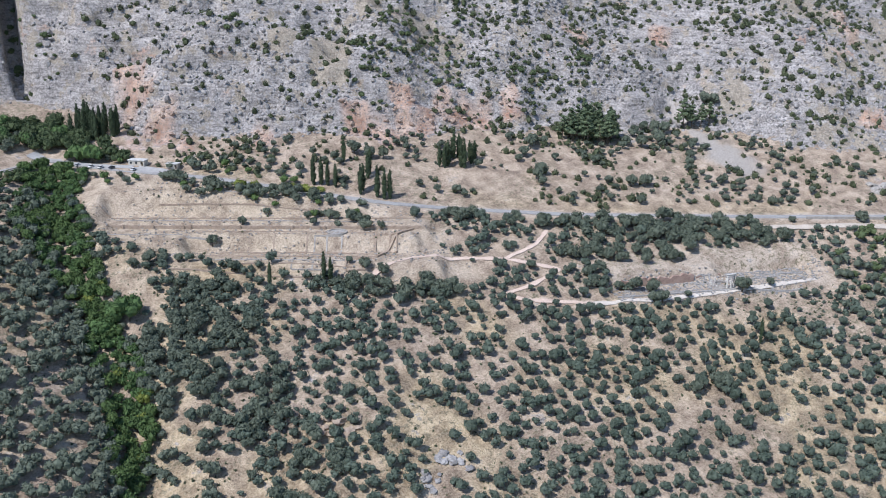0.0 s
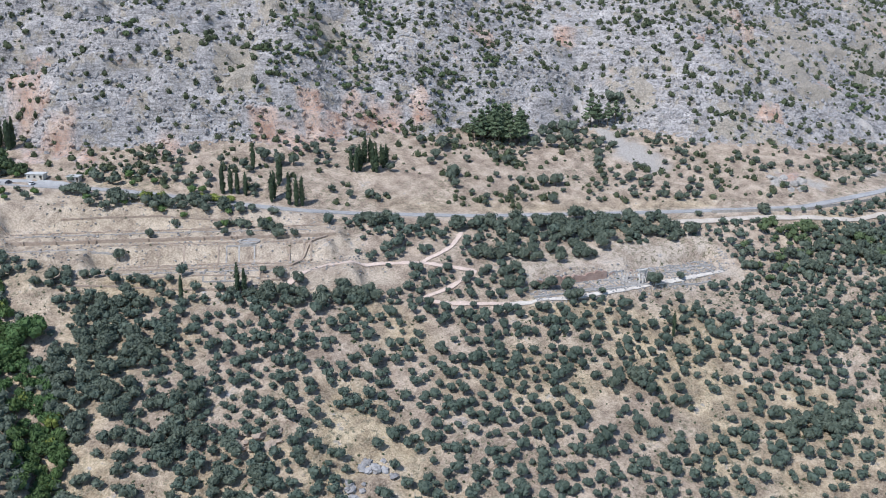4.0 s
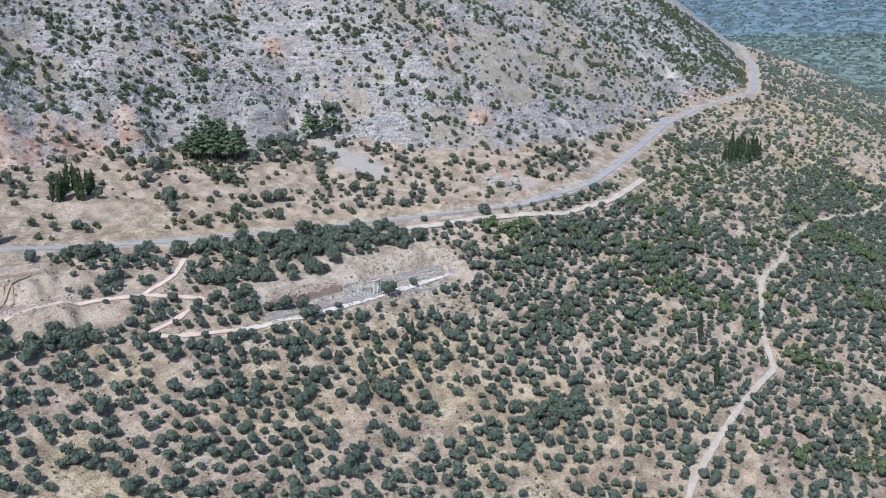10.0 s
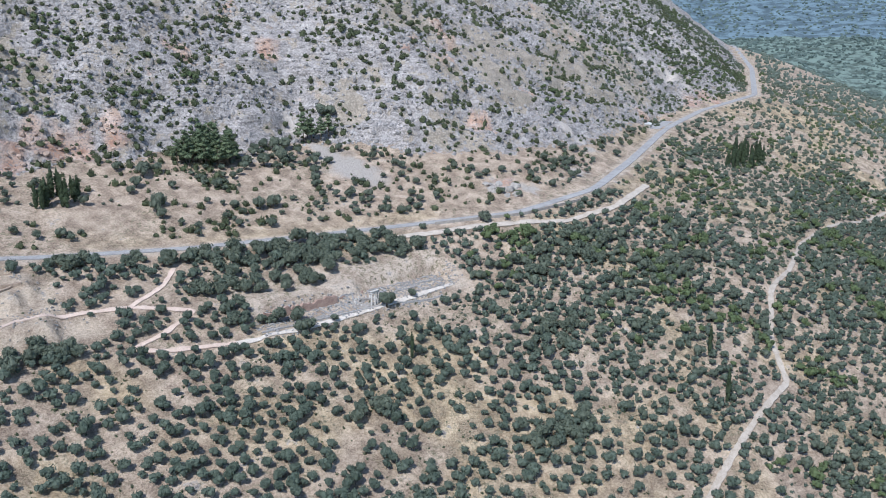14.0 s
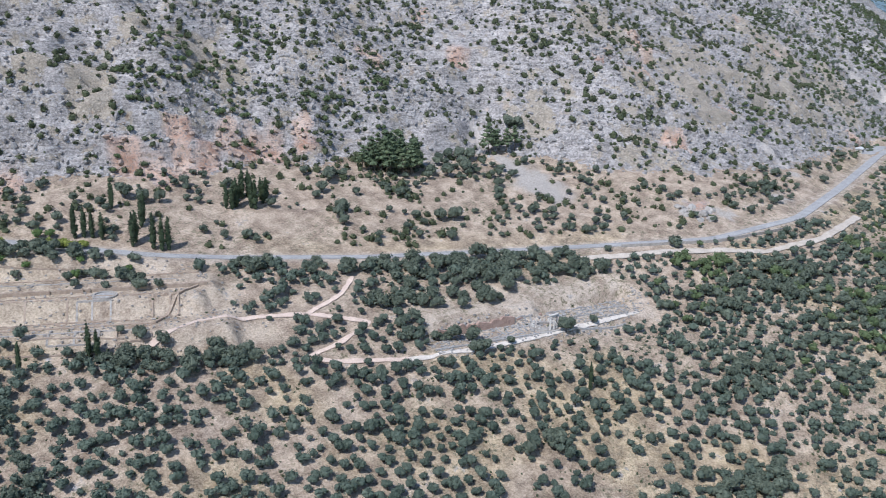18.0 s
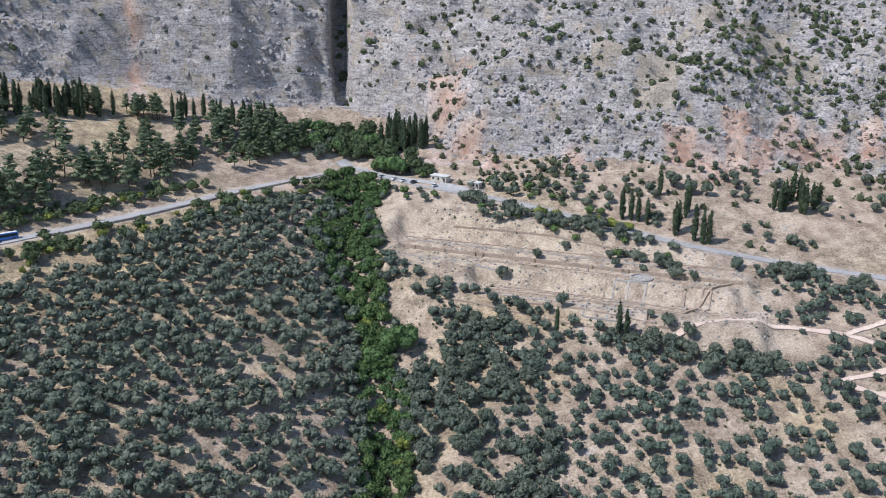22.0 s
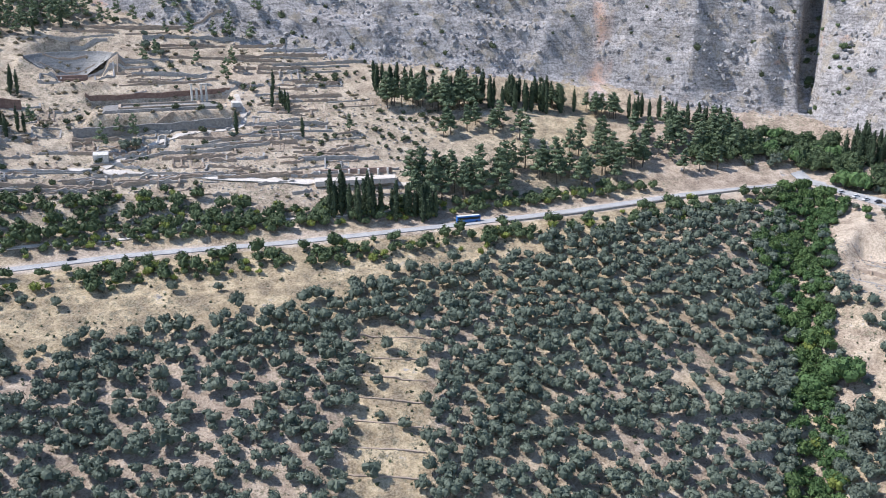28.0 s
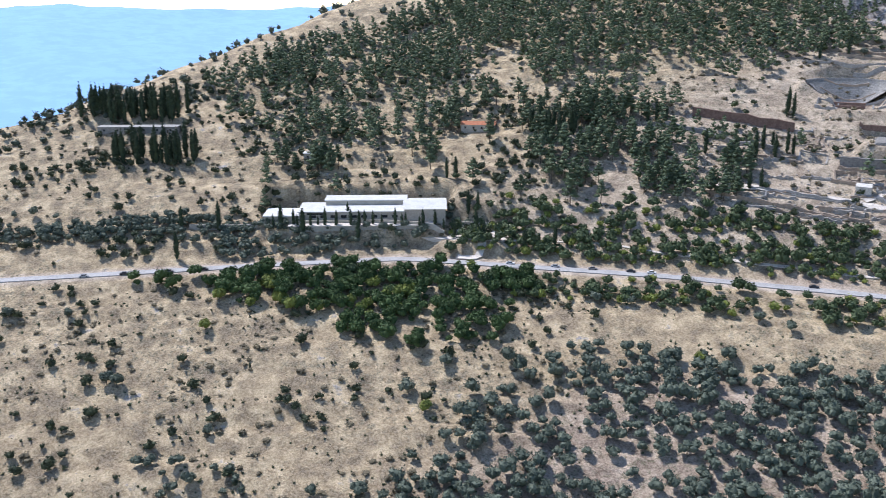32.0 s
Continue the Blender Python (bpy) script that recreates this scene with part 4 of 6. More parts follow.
tholos(0, -2)
MT = -20
for k, (u, v, a, b) in enumerate([(-26, 0, 24, 11), (-8, 5, 9, 6), (-46, 4, 16, 8), (22, 6, 18, 10), (36, 0, 20, 10), (12, 8, 8, 6), (46, 8, 10, 7)]):
    x, y = local(2, 0, MT, u, v)
    foundation(x, y, a, b, MT, 0.8, GREY_BLOCK, "low grey stone foundations of a lost temple", 40 + k)
wall_run("retaining_wall", [local(2, 0, MT, -54, 6.6), local(2, 0, MT, -34, 6.2), local(2, 0, MT, -13, 6.8)], 4.8, 1.5, PINK_EARTH, "reddish ancient retaining wall above the sanctuary", ragged=0.3, level=1.4, piece=2.5)
wall_run("retaining_wall", [local(2, 0, MT, -11, 7.6), local(2, 0, MT, 4, 9)], 2.6, 1.0, PINK_EARTH, "low reddish retaining wall above the sanctuary", ragged=0.5, seed=1, level=1.6)
wall_run("terrace_wall", [local(2, 0, MT, -62, -7), local(2, 0, MT, 40, -12)], 0.8, 0.8, GREY_BLOCK, "low grey wall along the sanctuary terrace", seed=2)

# loose blocks lie all over the sanctuary terraces
def rubble(name, points, mat, low, high, label, seed):
    rng = np.random.default_rng(seed)
    cube = np.array([(a, b, c) for a in (-0.5, 0.5) for b in (-0.5, 0.5) for c in (-0.5, 0.5)])
    quad = np.array([(0, 1, 3, 2), (4, 6, 7, 5), (0, 4, 5, 1), (2, 3, 7, 6), (0, 2, 6, 4), (1, 5, 7, 3)])
    xs, ys = points
    zs = height(xs, ys)
    verts, faces = [], []
    for k, (x, y, z) in enumerate(zip(xs, ys, zs)):
        s = rng.uniform(low, high, 3) * (1.5, 0.9, 0.8)
        m = np.array(Euler((rng.normal(0, 0.15), rng.normal(0, 0.15), rng.uniform(0, 6.28))).to_matrix())
        verts.append((cube * s * (1 + rng.normal(0, 0.08, cube.shape))) @ m.T + (x, y, z + s[2] * 0.3))
        faces.append(quad + 8 * k)
    return tagged(new(name, raw_mesh(name, np.concatenate(verts), np.concatenate(faces), mat)), label, "stones", kind="stuff")


rubble("loose_blocks", scatter(-62, 62, -24, 32, 1.9, lambda x, y: in_marmaria(x, y) * 0.62 * step(13, 9, 0.34 * x + 0.94 * y), 51), GREY_BLOCK, 0.4, 1.2, "grey limestone blocks strewn over the temple terrace", 51)

# the gymnasium's terraces
GT = -34
def gym(u, v):
    return local(-188, 150, GT, u, v)


wall_run("gymnasium_wall", [gym(-92, 0), gym(84, 0)], 0.7, 1.2, TAN_WALL, "long tan stone wall of the upper terrace", level=26.9, sink=6, ragged=0.6)
pier = done(boxes([(0, 0, -3.5, 0.8, 0.7, 3.3, 0)], 0.06), "buttress", TAN_WALL)
piers = empty("buttress_row", *gym(0, -0.9), z=28.2, turn=GT)
for u in (-74, -58, -42, -38, -12, 16, 30, 33, 58):
    part("buttress", pier, piers, pose(u, 0, 0))
tagged(piers, "stone buttresses along the gymnasium wall", "wall")
wall_run("gymnasium_wall", [gym(-26, -24), gym(62, -25)], 0.5, 1.1, TAN_WALL, "low tan stone wall of the lower terrace", seed=3, ragged=0.6)
wall_run("gymnasium_wall", [gym(62, -25), gym(74, -6), gym(82, 2)], 1.0, 1.2, TAN_WALL, "tan stone end wall of the terraces", sink=4, seed=4)
wall_run("gymnasium_wall", [gym(-90, 12), gym(80, 14)], 0.5, 0.7, TAN_WALL, "low stone kerb along the running track", seed=5, ragged=0.7)
wall_run("gymnasium_wall", [gym(-48, -40), gym(58, -42)], 0.7, 0.9, TAN_WALL, "low stone wall below the palaestra", seed=6, ragged=0.6)
for k, (v, first, last) in enumerate([(20, -60, 40), (7, -80, 70), (-6, -30, 60), (-12, -80, -20), (-19, -20, 58), (-31, -30, 60), (-36, -10, 50), (28, -40, 60)]):
    wall_run("stone_line", [gym(first, v), gym((first + last) / 2, v + 1), gym(last, v - 1)], 0.45, 0.8, (TAN_WALL, LIMESTONE)[k % 2], "broken line of low stones on the terrace", seed=210 + k, ragged=0.9)
for k, (u, v, a, b, h) in enumerate([(10, -14, 30, 12, 0.45), (36, -16, 14, 10, 0.5), (54, -33, 14, 10, 1.1), (30, -34, 20, 8, 0.5), (66, -14, 11, 8, 1.2)]):
    foundation(*gym(u, v), a, b, GT, h, (TAN_WALL, LIMESTONE)[k % 2], "low stone foundations of the gymnasium", 60 + k)
pool = empty("round_pool", *gym(40, -6), turn=GT)
part("rim", raw_mesh("rim", *ring(4.6, 5.4, -0.5, 0.7, 0, 360, 30), LIMESTONE), pool)
part("floor", raw_mesh("floor", *ring(0.05, 4.6, -0.5, 0.15, 0, 360, 30), GREY_BLOCK), pool)
tagged(pool, "ancient round stone bathing pool", "ruin")
rubble("gymnasium_stones", scatter(-275, -95, 70, 215, 2.6, lambda x, y: in_gym(x, y, *off_road(x, y)[:2]) * 0.4, 52), LIMESTONE, 0.3, 1.1, "pale stones scattered over the gymnasium terraces", 52)

# the sanctuary of the great temple
TT = 30
TX, TY = -618, 222
temple = empty("temple_ruin", TX, TY, z=89, turn=TT)
for k in range(3):
    part("step", done(boxes([(0, 0, -1 + 0.45 * k, 62 - 1.4 * k, 25 - 1.4 * k, 1.45, 0)]), "step", DARK_BLOCK), temple)
part("cella_foundation", done(boxes([(0, 7, 1.35, 44, 1.4, 1.0, 0), (0, -7, 1.35, 44, 1.4, 0.9, 0), (-22, 0, 1.35, 1.4, 14, 1.1, 0), (20, 0, 1.35, 1.4, 14, 0.8, 0)]), "cella_foundation", TAN_WALL), temple)
tall = column_mesh(0.7, 9.5)
for k, h in enumerate((1.0, 0.75, 1.0, 1.0)):
    part("column", tall, temple, pose(17 + 2.7 * k, 9.5, 1.35) @ Matrix.Diagonal((1, 1, h, 1)))
tagged(temple, "long grey temple platform with four standing columns", "ruin")
wall_run("polygonal_wall", [local(TX, TY, TT, -46, -19), local(TX, TY, TT, 36, -19)], 4.6, 1.6, DARK_BLOCK, "long dark polygonal retaining wall below the temple", ragged=0.08, seed=8)
wall_run("upper_wall", [local(TX, TY, TT, -40, 17), local(TX, TY, TT, 40, 18)], 1.8, 1.2, RED_WALL, "reddish retaining wall behind the temple", ragged=0.2, seed=9)
altar = empty("stone_altar", *local(TX, TY, TT, 40, -2), z=at_ground(*local(TX, TY, TT, 40, -2)), turn=TT)
part("base", done(boxes([(0, 0, -2, 6, 10, 3, 0)], 0.08), "base", LIMESTONE), altar)
part("top", done(boxes([(0, 0, 1, 4.4, 8.6, 2.2, 0)], 0.08), "top", MARBLE), altar)
tagged(altar, "rectangular pale stone altar before the temple", "ruin")
SACRED = [(-690, 128), (-657, 146), (-622, 164), (-584, 174), (-528, 189), (-490, 205), (-458, 213)]
strip("sacred_way", SACRED, 4.0, 0.2, GRAVEL, "pale paved processional way between ruins", "path", every=4)
strip("temple_path", [(-622, 166), (-612, 190), (-595, 207), (-571, 224), (-577, 238), (-587, 252)], 3.0, 0.2, GRAVEL, "pale paved ramp up to the temple front", "path", every=3)


def treasury(x, y, turn):
    ob = empty("treasury", x, y, turn=turn)
    ob.scale = (0.75, 0.75, 0.75)
    part("base", done(boxes([(0, 0, -2, 10.4, 7.4, 2.6, 0)], 0.05), "base", GREY_BLOCK), ob)
    part("side_wall", done(boxes([(0, 3, 0.6, 9.6, 0.6, 5, 0)]), "side_wall", MARBLE), ob)
    part("side_wall", done(boxes([(0, -3, 0.6, 9.6, 0.6, 5, 0)]), "side_wall", MARBLE), ob)
    part("back_wall", done(boxes([(-4.5, 0, 0.6, 0.6, 5.4, 5, 0)]), "back_wall", MARBLE), ob)
    c = column_mesh(0.35, 4.2, 10)
    for v in (-1.1, 1.1):
        part("column", c, ob, pose(4.4, v, 0.6))
    bm = bmesh.new()
    v = [bm.verts.new(p) for p in ((-5, -3.6, 5.6), (5, -3.6, 5.6), (5, 3.6, 5.6), (-5, 3.6, 5.6), (-5, 0, 7.4), (5, 0, 7.4))]
    for f in ((0, 1, 5, 4), (2, 3, 4, 5), (1, 2, 5), (3, 0, 4), (3, 2, 1, 0)):
        bm.faces.new([v[k] for k in f])
    part("roof", done(bm, "roof", MARBLE), ob)
    return tagged(ob, "small gabled marble treasury beside the sacred way", "temple")


treasury(-626, 171, 25)


def theatre(x, y, z, facing):
    ob = empty("theatre", x, y, z, facing)
    ob.scale = (0.7, 0.7, 1.0)
    for k in range(26):
        r = 9.5 + 0.95 * k
        part("seat_step", raw_mesh("seat_step", *ring(r, r + 0.95, -3, 0.35 + 0.46 * k, -88, 88, 30), GREY_BLOCK), ob)
    part("orchestra", raw_mesh("orchestra", *ring(0.05, 9.4, -3, 0.1, 0, 360, 30), GRAVEL), ob)
    part("stage_wall", done(boxes([(-13, 0, -5, 2.5, 28, 7.5, 0), (-17, 0, -8, 1.5, 22, 9, 0)]), "stage_wall", RED_WALL), ob)
    part("back_wall", raw_mesh("back_wall", *ring(34.4, 35.3, -3, 13.4, -86, 86, 40), GREY_BLOCK), ob)
    return tagged(ob, "grey stone theatre with curved rows of seats", "theatre")


theatre(-683, 238, 102.5, 118)
wall_run("stoa_wall", [(-736, 168), (-682, 189)], 5.0, 1.4, RED_WALL, "long dark reddish retaining wall of a stoa", ragged=0.05, seed=10)
wall_run("stoa_wall", [(-740, 150), (-676, 170)], 2.5, 1.0, GREY_BLOCK, "long grey retaining wall below the stoa", ragged=0.1, seed=11)
wall_run("agora_wall", [(-505, 186), (-463, 205)], 1.2, 0.8, LIMESTONE, "low pale stone wall of the market square", seed=13)
niches = empty("market_colonnade", -502, 205, turn=24)
part("back_wall", done(boxes([(0, 3, -3, 40, 1.0, 6.6, 0)], 0.08), "back_wall", PINK_EARTH), niches)
pier_me = done(boxes([(0, 0, -2, 0.9, 2.6, 5.4, 0)], 0.06), "pier", MARBLE)
for k in range(8):
    part("pier", pier_me, niches, pose(-18 + 5.1 * k, 1.2, 0))
part("paving", done(boxes([(0, -5, -2.5, 42, 9, 2.7, 0)], 0.05), "paving", GRAVEL), niches)
tagged(niches, "pinkish shop wall with pale stone piers on the market square", "ruin")
ruin_rng = np.random.default_rng(70)
STONES = (LIMESTONE, TAN_WALL, TAN_WALL, GREY_BLOCK, TAN_WALL)
for k in range(46):
    u, v = ruin_rng.uniform(-62, 92), ruin_rng.uniform(-64, 40)
    if abs(v - 3) < 24 and -50 < u < 44:
        continue
    x, y = local(TX, TY, 27, u, v)
    if off_road(np.array([x]), np.array([y]))[0][0] < 26:
        continue
    foundation(x, y, ruin_rng.uniform(6, 17), ruin_rng.uniform(4, 9), 27 + ruin_rng.normal(0, 8), ruin_rng.uniform(0.7, 2.4),
               STONES[k % 5], "broken stone walls of ancient buildings on terraces", 80 + k, cross=k % 2 == 0)
for k in range(70):
    u, v = ruin_rng.uniform(-75, 95), ruin_rng.uniform(-70, 85)
    x, y = local(TX, TY, 27, u, v)
    run = ruin_rng.uniform(10, 34)
    a, b = local(x, y, 27 + ruin_rng.normal(0, 5), -run, 0), local(x, y, 27 + ruin_rng.normal(0, 5), run, 0)
    if min(off_road(np.array([p[0]]), np.array([p[1]]))[0][0] for p in (a, b)) < 22 or (abs(v - 3) < 22 and abs(u) < 60):
        continue
    wall_run("terrace_wall", [a, b], ruin_rng.uniform(0.7, 2.2), 0.9, STONES[k % 5], "rough stone terrace wall across the dry slope", seed=130 + k, ragged=0.4)
rubble("sanctuary_stones", scatter(-720, -470, 120, 330, 3.0, lambda x, y: step(20, 28, off_road(x, y)[0]) * step(150, 110, off_road(x, y)[0]) * 0.35, 53), LIMESTONE, 0.3, 1.0, "pale blocks scattered among the sanctuary ruins", 53)

# terraced clearing in the dense grove, terraces on the western field
for k in range(9):
    y = 92 - 11 * k
    x = -449 - 0.235 * (y - 85)
    wall_run("terrace_wall", [(x - 14, y - 3), (x + 13, y + 2)], 0.45, 0.7, TAN_WALL, "dry stone terrace wall in the olive clearing", seed=170 + k, ragged=0.5)

# ---- the museum ----
PLASTER = stone_like("cream_plaster", (0.43, 0.39, 0.33), (0.56, 0.52, 0.45), 0.3, 0.85, 0.15, 0.02)
WHITE_ROOF = stone_like("white_roof", (0.52, 0.52, 0.50), (0.66, 0.66, 0.64), 0.25, 0.7, 0.1, 0.02)
GLASS = material("dark_glass", 0.15)[0]
GLASS.node_tree.nodes["Principled BSDF"].inputs["Base Color"].default_value = (0.03, 0.035, 0.04, 1)
TILE_ROOF = stone_like("terracotta_roof", (0.36, 0.13, 0.07), (0.52, 0.22, 0.12), 0.8)


def gable(a, b, low, rise, over=0.6):
    bm = bmesh.new()
    a, b = a / 2 + over, b / 2 + over
    v = [bm.verts.new(p) for p in ((-a, -b, low), (a, -b, low), (a, b, low), (-a, b, low), (-a, 0, low + rise), (a, 0, low + rise))]
    for f in ((0, 1, 5, 4), (2, 3, 4, 5), (1, 2, 5), (3, 0, 4), (3, 2, 1, 0)):
        bm.faces.new([v[k] for k in f])
    return bm


def museum():
    ob = empty("museum", -791, -24, z=51.0, turn=57)
    ob.scale = (1.26, 1.2, 1.15)
    block = lambda name, x, y, z, a, b, c, mat, to=ob: part(name, done(boxes([(x, y, z, a, b, c, 0)], 0.05), name, mat), to)
    block("main_hall", 0, 0, -5, 48, 18, 9.5, PLASTER)
    block("flat_roof", 0, 0, 4.5, 49, 19, 0.45, WHITE_ROOF)
    block("terrace_front", 2, -13, -6, 58, 7, 6, PLASTER)
    block("terrace_slab", 2, -13, 0, 59, 8, 0.3, GRAVEL)
    block("west_wing", -31, -4, -5, 14, 15, 8.2, PLASTER)
    block("wing_roof", -31, -4, 3.2, 14.8, 15.8, 0.45, WHITE_ROOF)
    block("east_hall", 28, 1, -5, 17, 22, 11, PLASTER)
    part("gable_roof", done(gable(17, 22, 6.0, 1.6), "gable_roof", WHITE_ROOF), ob, pose(28, 1, 0))
    block("upper_gallery", 3, 9, 4.9, 34, 10, 1.9, PLASTER)
    block("gallery_roof", 3, 9, 6.8, 35, 11, 0.4, WHITE_ROOF)
    for k in range(9):
        win = block("window", -18 + 4.2 * k, -9.1, 1.9, 2.4, 0.16, 1.3, GLASS)
        block("sill", -18 + 4.2 * k, -9.2, 1.74, 2.6, 0.3, 0.16, WHITE_ROOF, win)
    block("window", -17, -9.12, 3.4, 7, 0.16, 0.8, GLASS)
    for k in range(12):
        block("pillar", -22 + 4.2 * k, -16.6, -6, 0.6, 0.5, 5.9, PLASTER)
    return tagged(ob, "long low cream museum with white flat roofs", "museum")


museum()
def house(name, x, y, turn, a, b, h, wall_mat, roof_mat, label, pitched=True, windows=3, z=None):
    ob = empty(name, x, y, z, turn)
    part("wall", done(boxes([(0, 0, -3, a, b, h + 3, 0)], 0.04), "wall", wall_mat), ob)
    part("roof", done(gable(a, b, h, b * 0.22) if pitched else boxes([(0, 0, h, a + 0.8, b + 0.8, 0.35, 0)]), "roof", roof_mat), ob)
    for k in range(windows):
        u = (k + 0.5) / windows * a - a / 2
        w = part("window", done(boxes([(u, -b / 2 - 0.03, h * 0.35, 1.1, 0.12, 1.2, 0)]), "window", GLASS), ob)
    part("door", done(boxes([(a * 0.38, -b / 2 - 0.04, 0, 1.0, 0.1, 2.1, 0)]), "door", BARK), ob)
    return tagged(ob, label, "house")


house("hill_house", -942, -92, 57, 48, 9, 3.6, LIMESTONE, GREY_BLOCK, "pale flat-roofed house between dark cypresses", False, 6)
house("store_house", -855, -16, 60, 14, 7, 3.6, PLASTER, WHITE_ROOF, "small pale flat-roofed house under the pines", False, 3)
house("tiled_house", -822, 77, 45, 20, 8, 3.6, PLASTER, TILE_ROOF, "low house with an orange tiled roof among pines", True, 4)
plaza = empty("entrance_plaza", -742, 20, z=45.4, turn=40)
part("paving", done(boxes([(0, 0, -3, 30, 24, 3.25, 0)], 0.05), "paving", GRAVEL), plaza)
part("wall", done(boxes([(4, 12.5, -3, 34, 0.7, 6.2, 0)]), "wall", PLASTER), plaza)
part("wall", done(boxes([(17, 4, -3, 0.7, 16, 5.2, 0)]), "wall", PLASTER), plaza)
part("ramp", done(boxes([(-18, -12, -5, 18, 5, 5.3, 0)]), "ramp", GRAVEL), plaza)
tagged(plaza, "pale paved museum forecourt with low cream walls", "plaza")
wall_run("museum_terrace", [(-826, -104), (-772, -20), (-748, 2)], 2.8, 0.6, PLASTER, "long pale terrace wall below the museum", seed=14, ragged=0.03)
wall_run("road_parapet", [(-416, 190), (-386, 206), (-328, 245), (-276, 275)], 1.0, 0.5, LIMESTONE, "low pale stone parapet along the road", seed=15, ragged=0.05, sink=4)
wall_run("road_parapet", [(90, 14), (138, -20), (190, -37)], 1.6, 0.6, LIMESTONE, "pale concrete retaining wall below the road", seed=16, ragged=0.05, sink=3)
strip("lower_track", LOWER_TRACK, 4.6, 0.25, DIRT, "pale dirt track below the main road", every=5)
strip("lay_by", [(446, 12), (472, 14), (498, 15)], 13, 0.2, ASPHALT, "wide asphalt lay-by beside the road", every=6)
strip("museum_drive", [(-731, -2), (-722, 6), (-736, 18)], 4, 0.3, GRAVEL, "short pale drive up to the museum", "path", every=3)
strip("upper_lane", [(-745, 4), (-700, 52), (-640, 92), (-560, 146), (-500, 172), (-455, 196)], 1.8, 0.25, GRAVEL, "narrow pale lane above the road", "path", every=5)
house("roadside_kiosk", 452, 17, 10, 9, 5, 3.2, PLASTER, WHITE_ROOF, "small white roadside kiosk with orange trim", True, 2)
house("spring_kiosk", -222, 248, -45, 10, 5, 3.0, PLASTER, WHITE_ROOF, "small kiosk with a broad white roof", False, 3)
house("spring_cafe", -206, 234, -45, 7, 4, 2.8, PLASTER, WHITE_ROOF, "low roadside cafe with a white flat roof", False, 3)
strip("spring_forecourt", [(-272, 292), (-246, 262), (-222, 240), (-205, 224)], 8, 0.1, ASPHALT, "pale paved parking area at the spring", "parking", every=4)


# ---- rock outcrops in the lower grove ----
def outcrop(x, y, n, size, mat, label, seed):
    """A knot of weathered boulders, each a part."""
    rng = np.random.default_rng(seed)
    ob = empty("rock_outcrop", x, y)
    z0 = ob.matrix_world.translation.z
    bv, bf = BALLS[2]
    for _ in range(n):
        u, v = rng.normal(0, size * 1.6, 2)
        r = size * rng.uniform(0.45, 1.2)
        k = 1 + 0.28 * np.sign(rng.normal(0, 1, (len(bv), 1))) * rng.uniform(0, 1, (len(bv), 1))
        verts = bv * k * r * (rng.uniform(0.8, 1.5), 1, rng.uniform(0.5, 0.9))
        part("boulder", raw_mesh("boulder", verts, bf, mat), ob, pose(u, v, at_ground(x + u, y + v) - z0, rng.uniform(-20, 20), rng.uniform(-20, 20), rng.uniform(0, 360)))
    return tagged(ob, label, "rocks", "rock outcrops")


outcrop(-226, 15, 9, 3.2, TAN_WALL, "reddish weathered rock outcrop among bushes", 1)
outcrop(-218, 10, 6, 2.4, TAN_WALL, "reddish weathered rock outcrop among bushes", 2)
outcrop(-188, -22, 11, 1.9, CRAG, "grey limestone boulders among olive trees", 3)
outcrop(-199, -26, 10, 1.8, CRAG, "grey limestone boulders among olive trees", 4)
outcrop(168, 6, 9, 3.0, LIMESTONE, "pale broken rocks fallen beside the road", 5)
outcrop(160, 12, 7, 2.4, LIMESTONE, "pale broken rocks fallen beside the road", 6)


# ---- single trees ----
one_rng = np.random.default_rng(200)
def group_of(kinds, places, low, high, group, tall=(0.9, 1.15), label=""):
    for x, y in places:
        plant(kinds, x, y, one_rng.uniform(low, high), one_rng.uniform(*tall), group, rng=one_rng, label=label)


def clump(cx, cy, n, a, b, turn, seed):
    """n places over an oval."""
    rng = np.random.default_rng(seed)
    out = []
    while len(out) < n:
        u, v = rng.uniform(-1, 1, 2)
        if u * u + v * v < 1:
            out.append(local(cx, cy, turn, u * a, v * b))
    return out


group_of(CYPRESS_KIND, [(-144, 177), (-140, 175), (-134, 169), (-137, 173), (-117, 190), (-125, 156), (-122, 158), (-110, 171), (-113, 168), (-118, 149), (-115, 146), (-112, 145)],
         1.25, 1.6, "cypresses above the road", label="tall dark cypress on the reddish slope above the road")
group_of(CYPRESS_KIND, clump(-52, 164, 15, 17, 7, -10, 1), 1.15, 1.6, "cypresses below the orange rocks", (0.8, 1.0))
group_of(CYPRESS_KIND, clump(-234, 296, 26, 18, 7, -35, 2), 1.2, 1.75, "cypresses at the gorge")
group_of(CYPRESS_KIND, [(-182, 93), (-179.5, 90.5)], 1.2, 1.3, "twin cypresses", label="slim cypress of a pair beside the gymnasium field")
group_of(CYPRESS_KIND, [(-207, 101), (-19, -42), (67, -168), (95, -150)], 0.95, 1.25, "lone cypresses", (1.1, 1.4), label="lone slender cypress standing among olive trees")
group_of(CYPRESS_KIND, clump(447, -74, 20, 38, 9, -8, 3), 1.35, 1.9, "eastern cypress grove")
group_of(CYPRESS_KIND, clump(400, -66, 5, 16, 8, -8, 4), 0.8, 1.1, "eastern cypress grove")
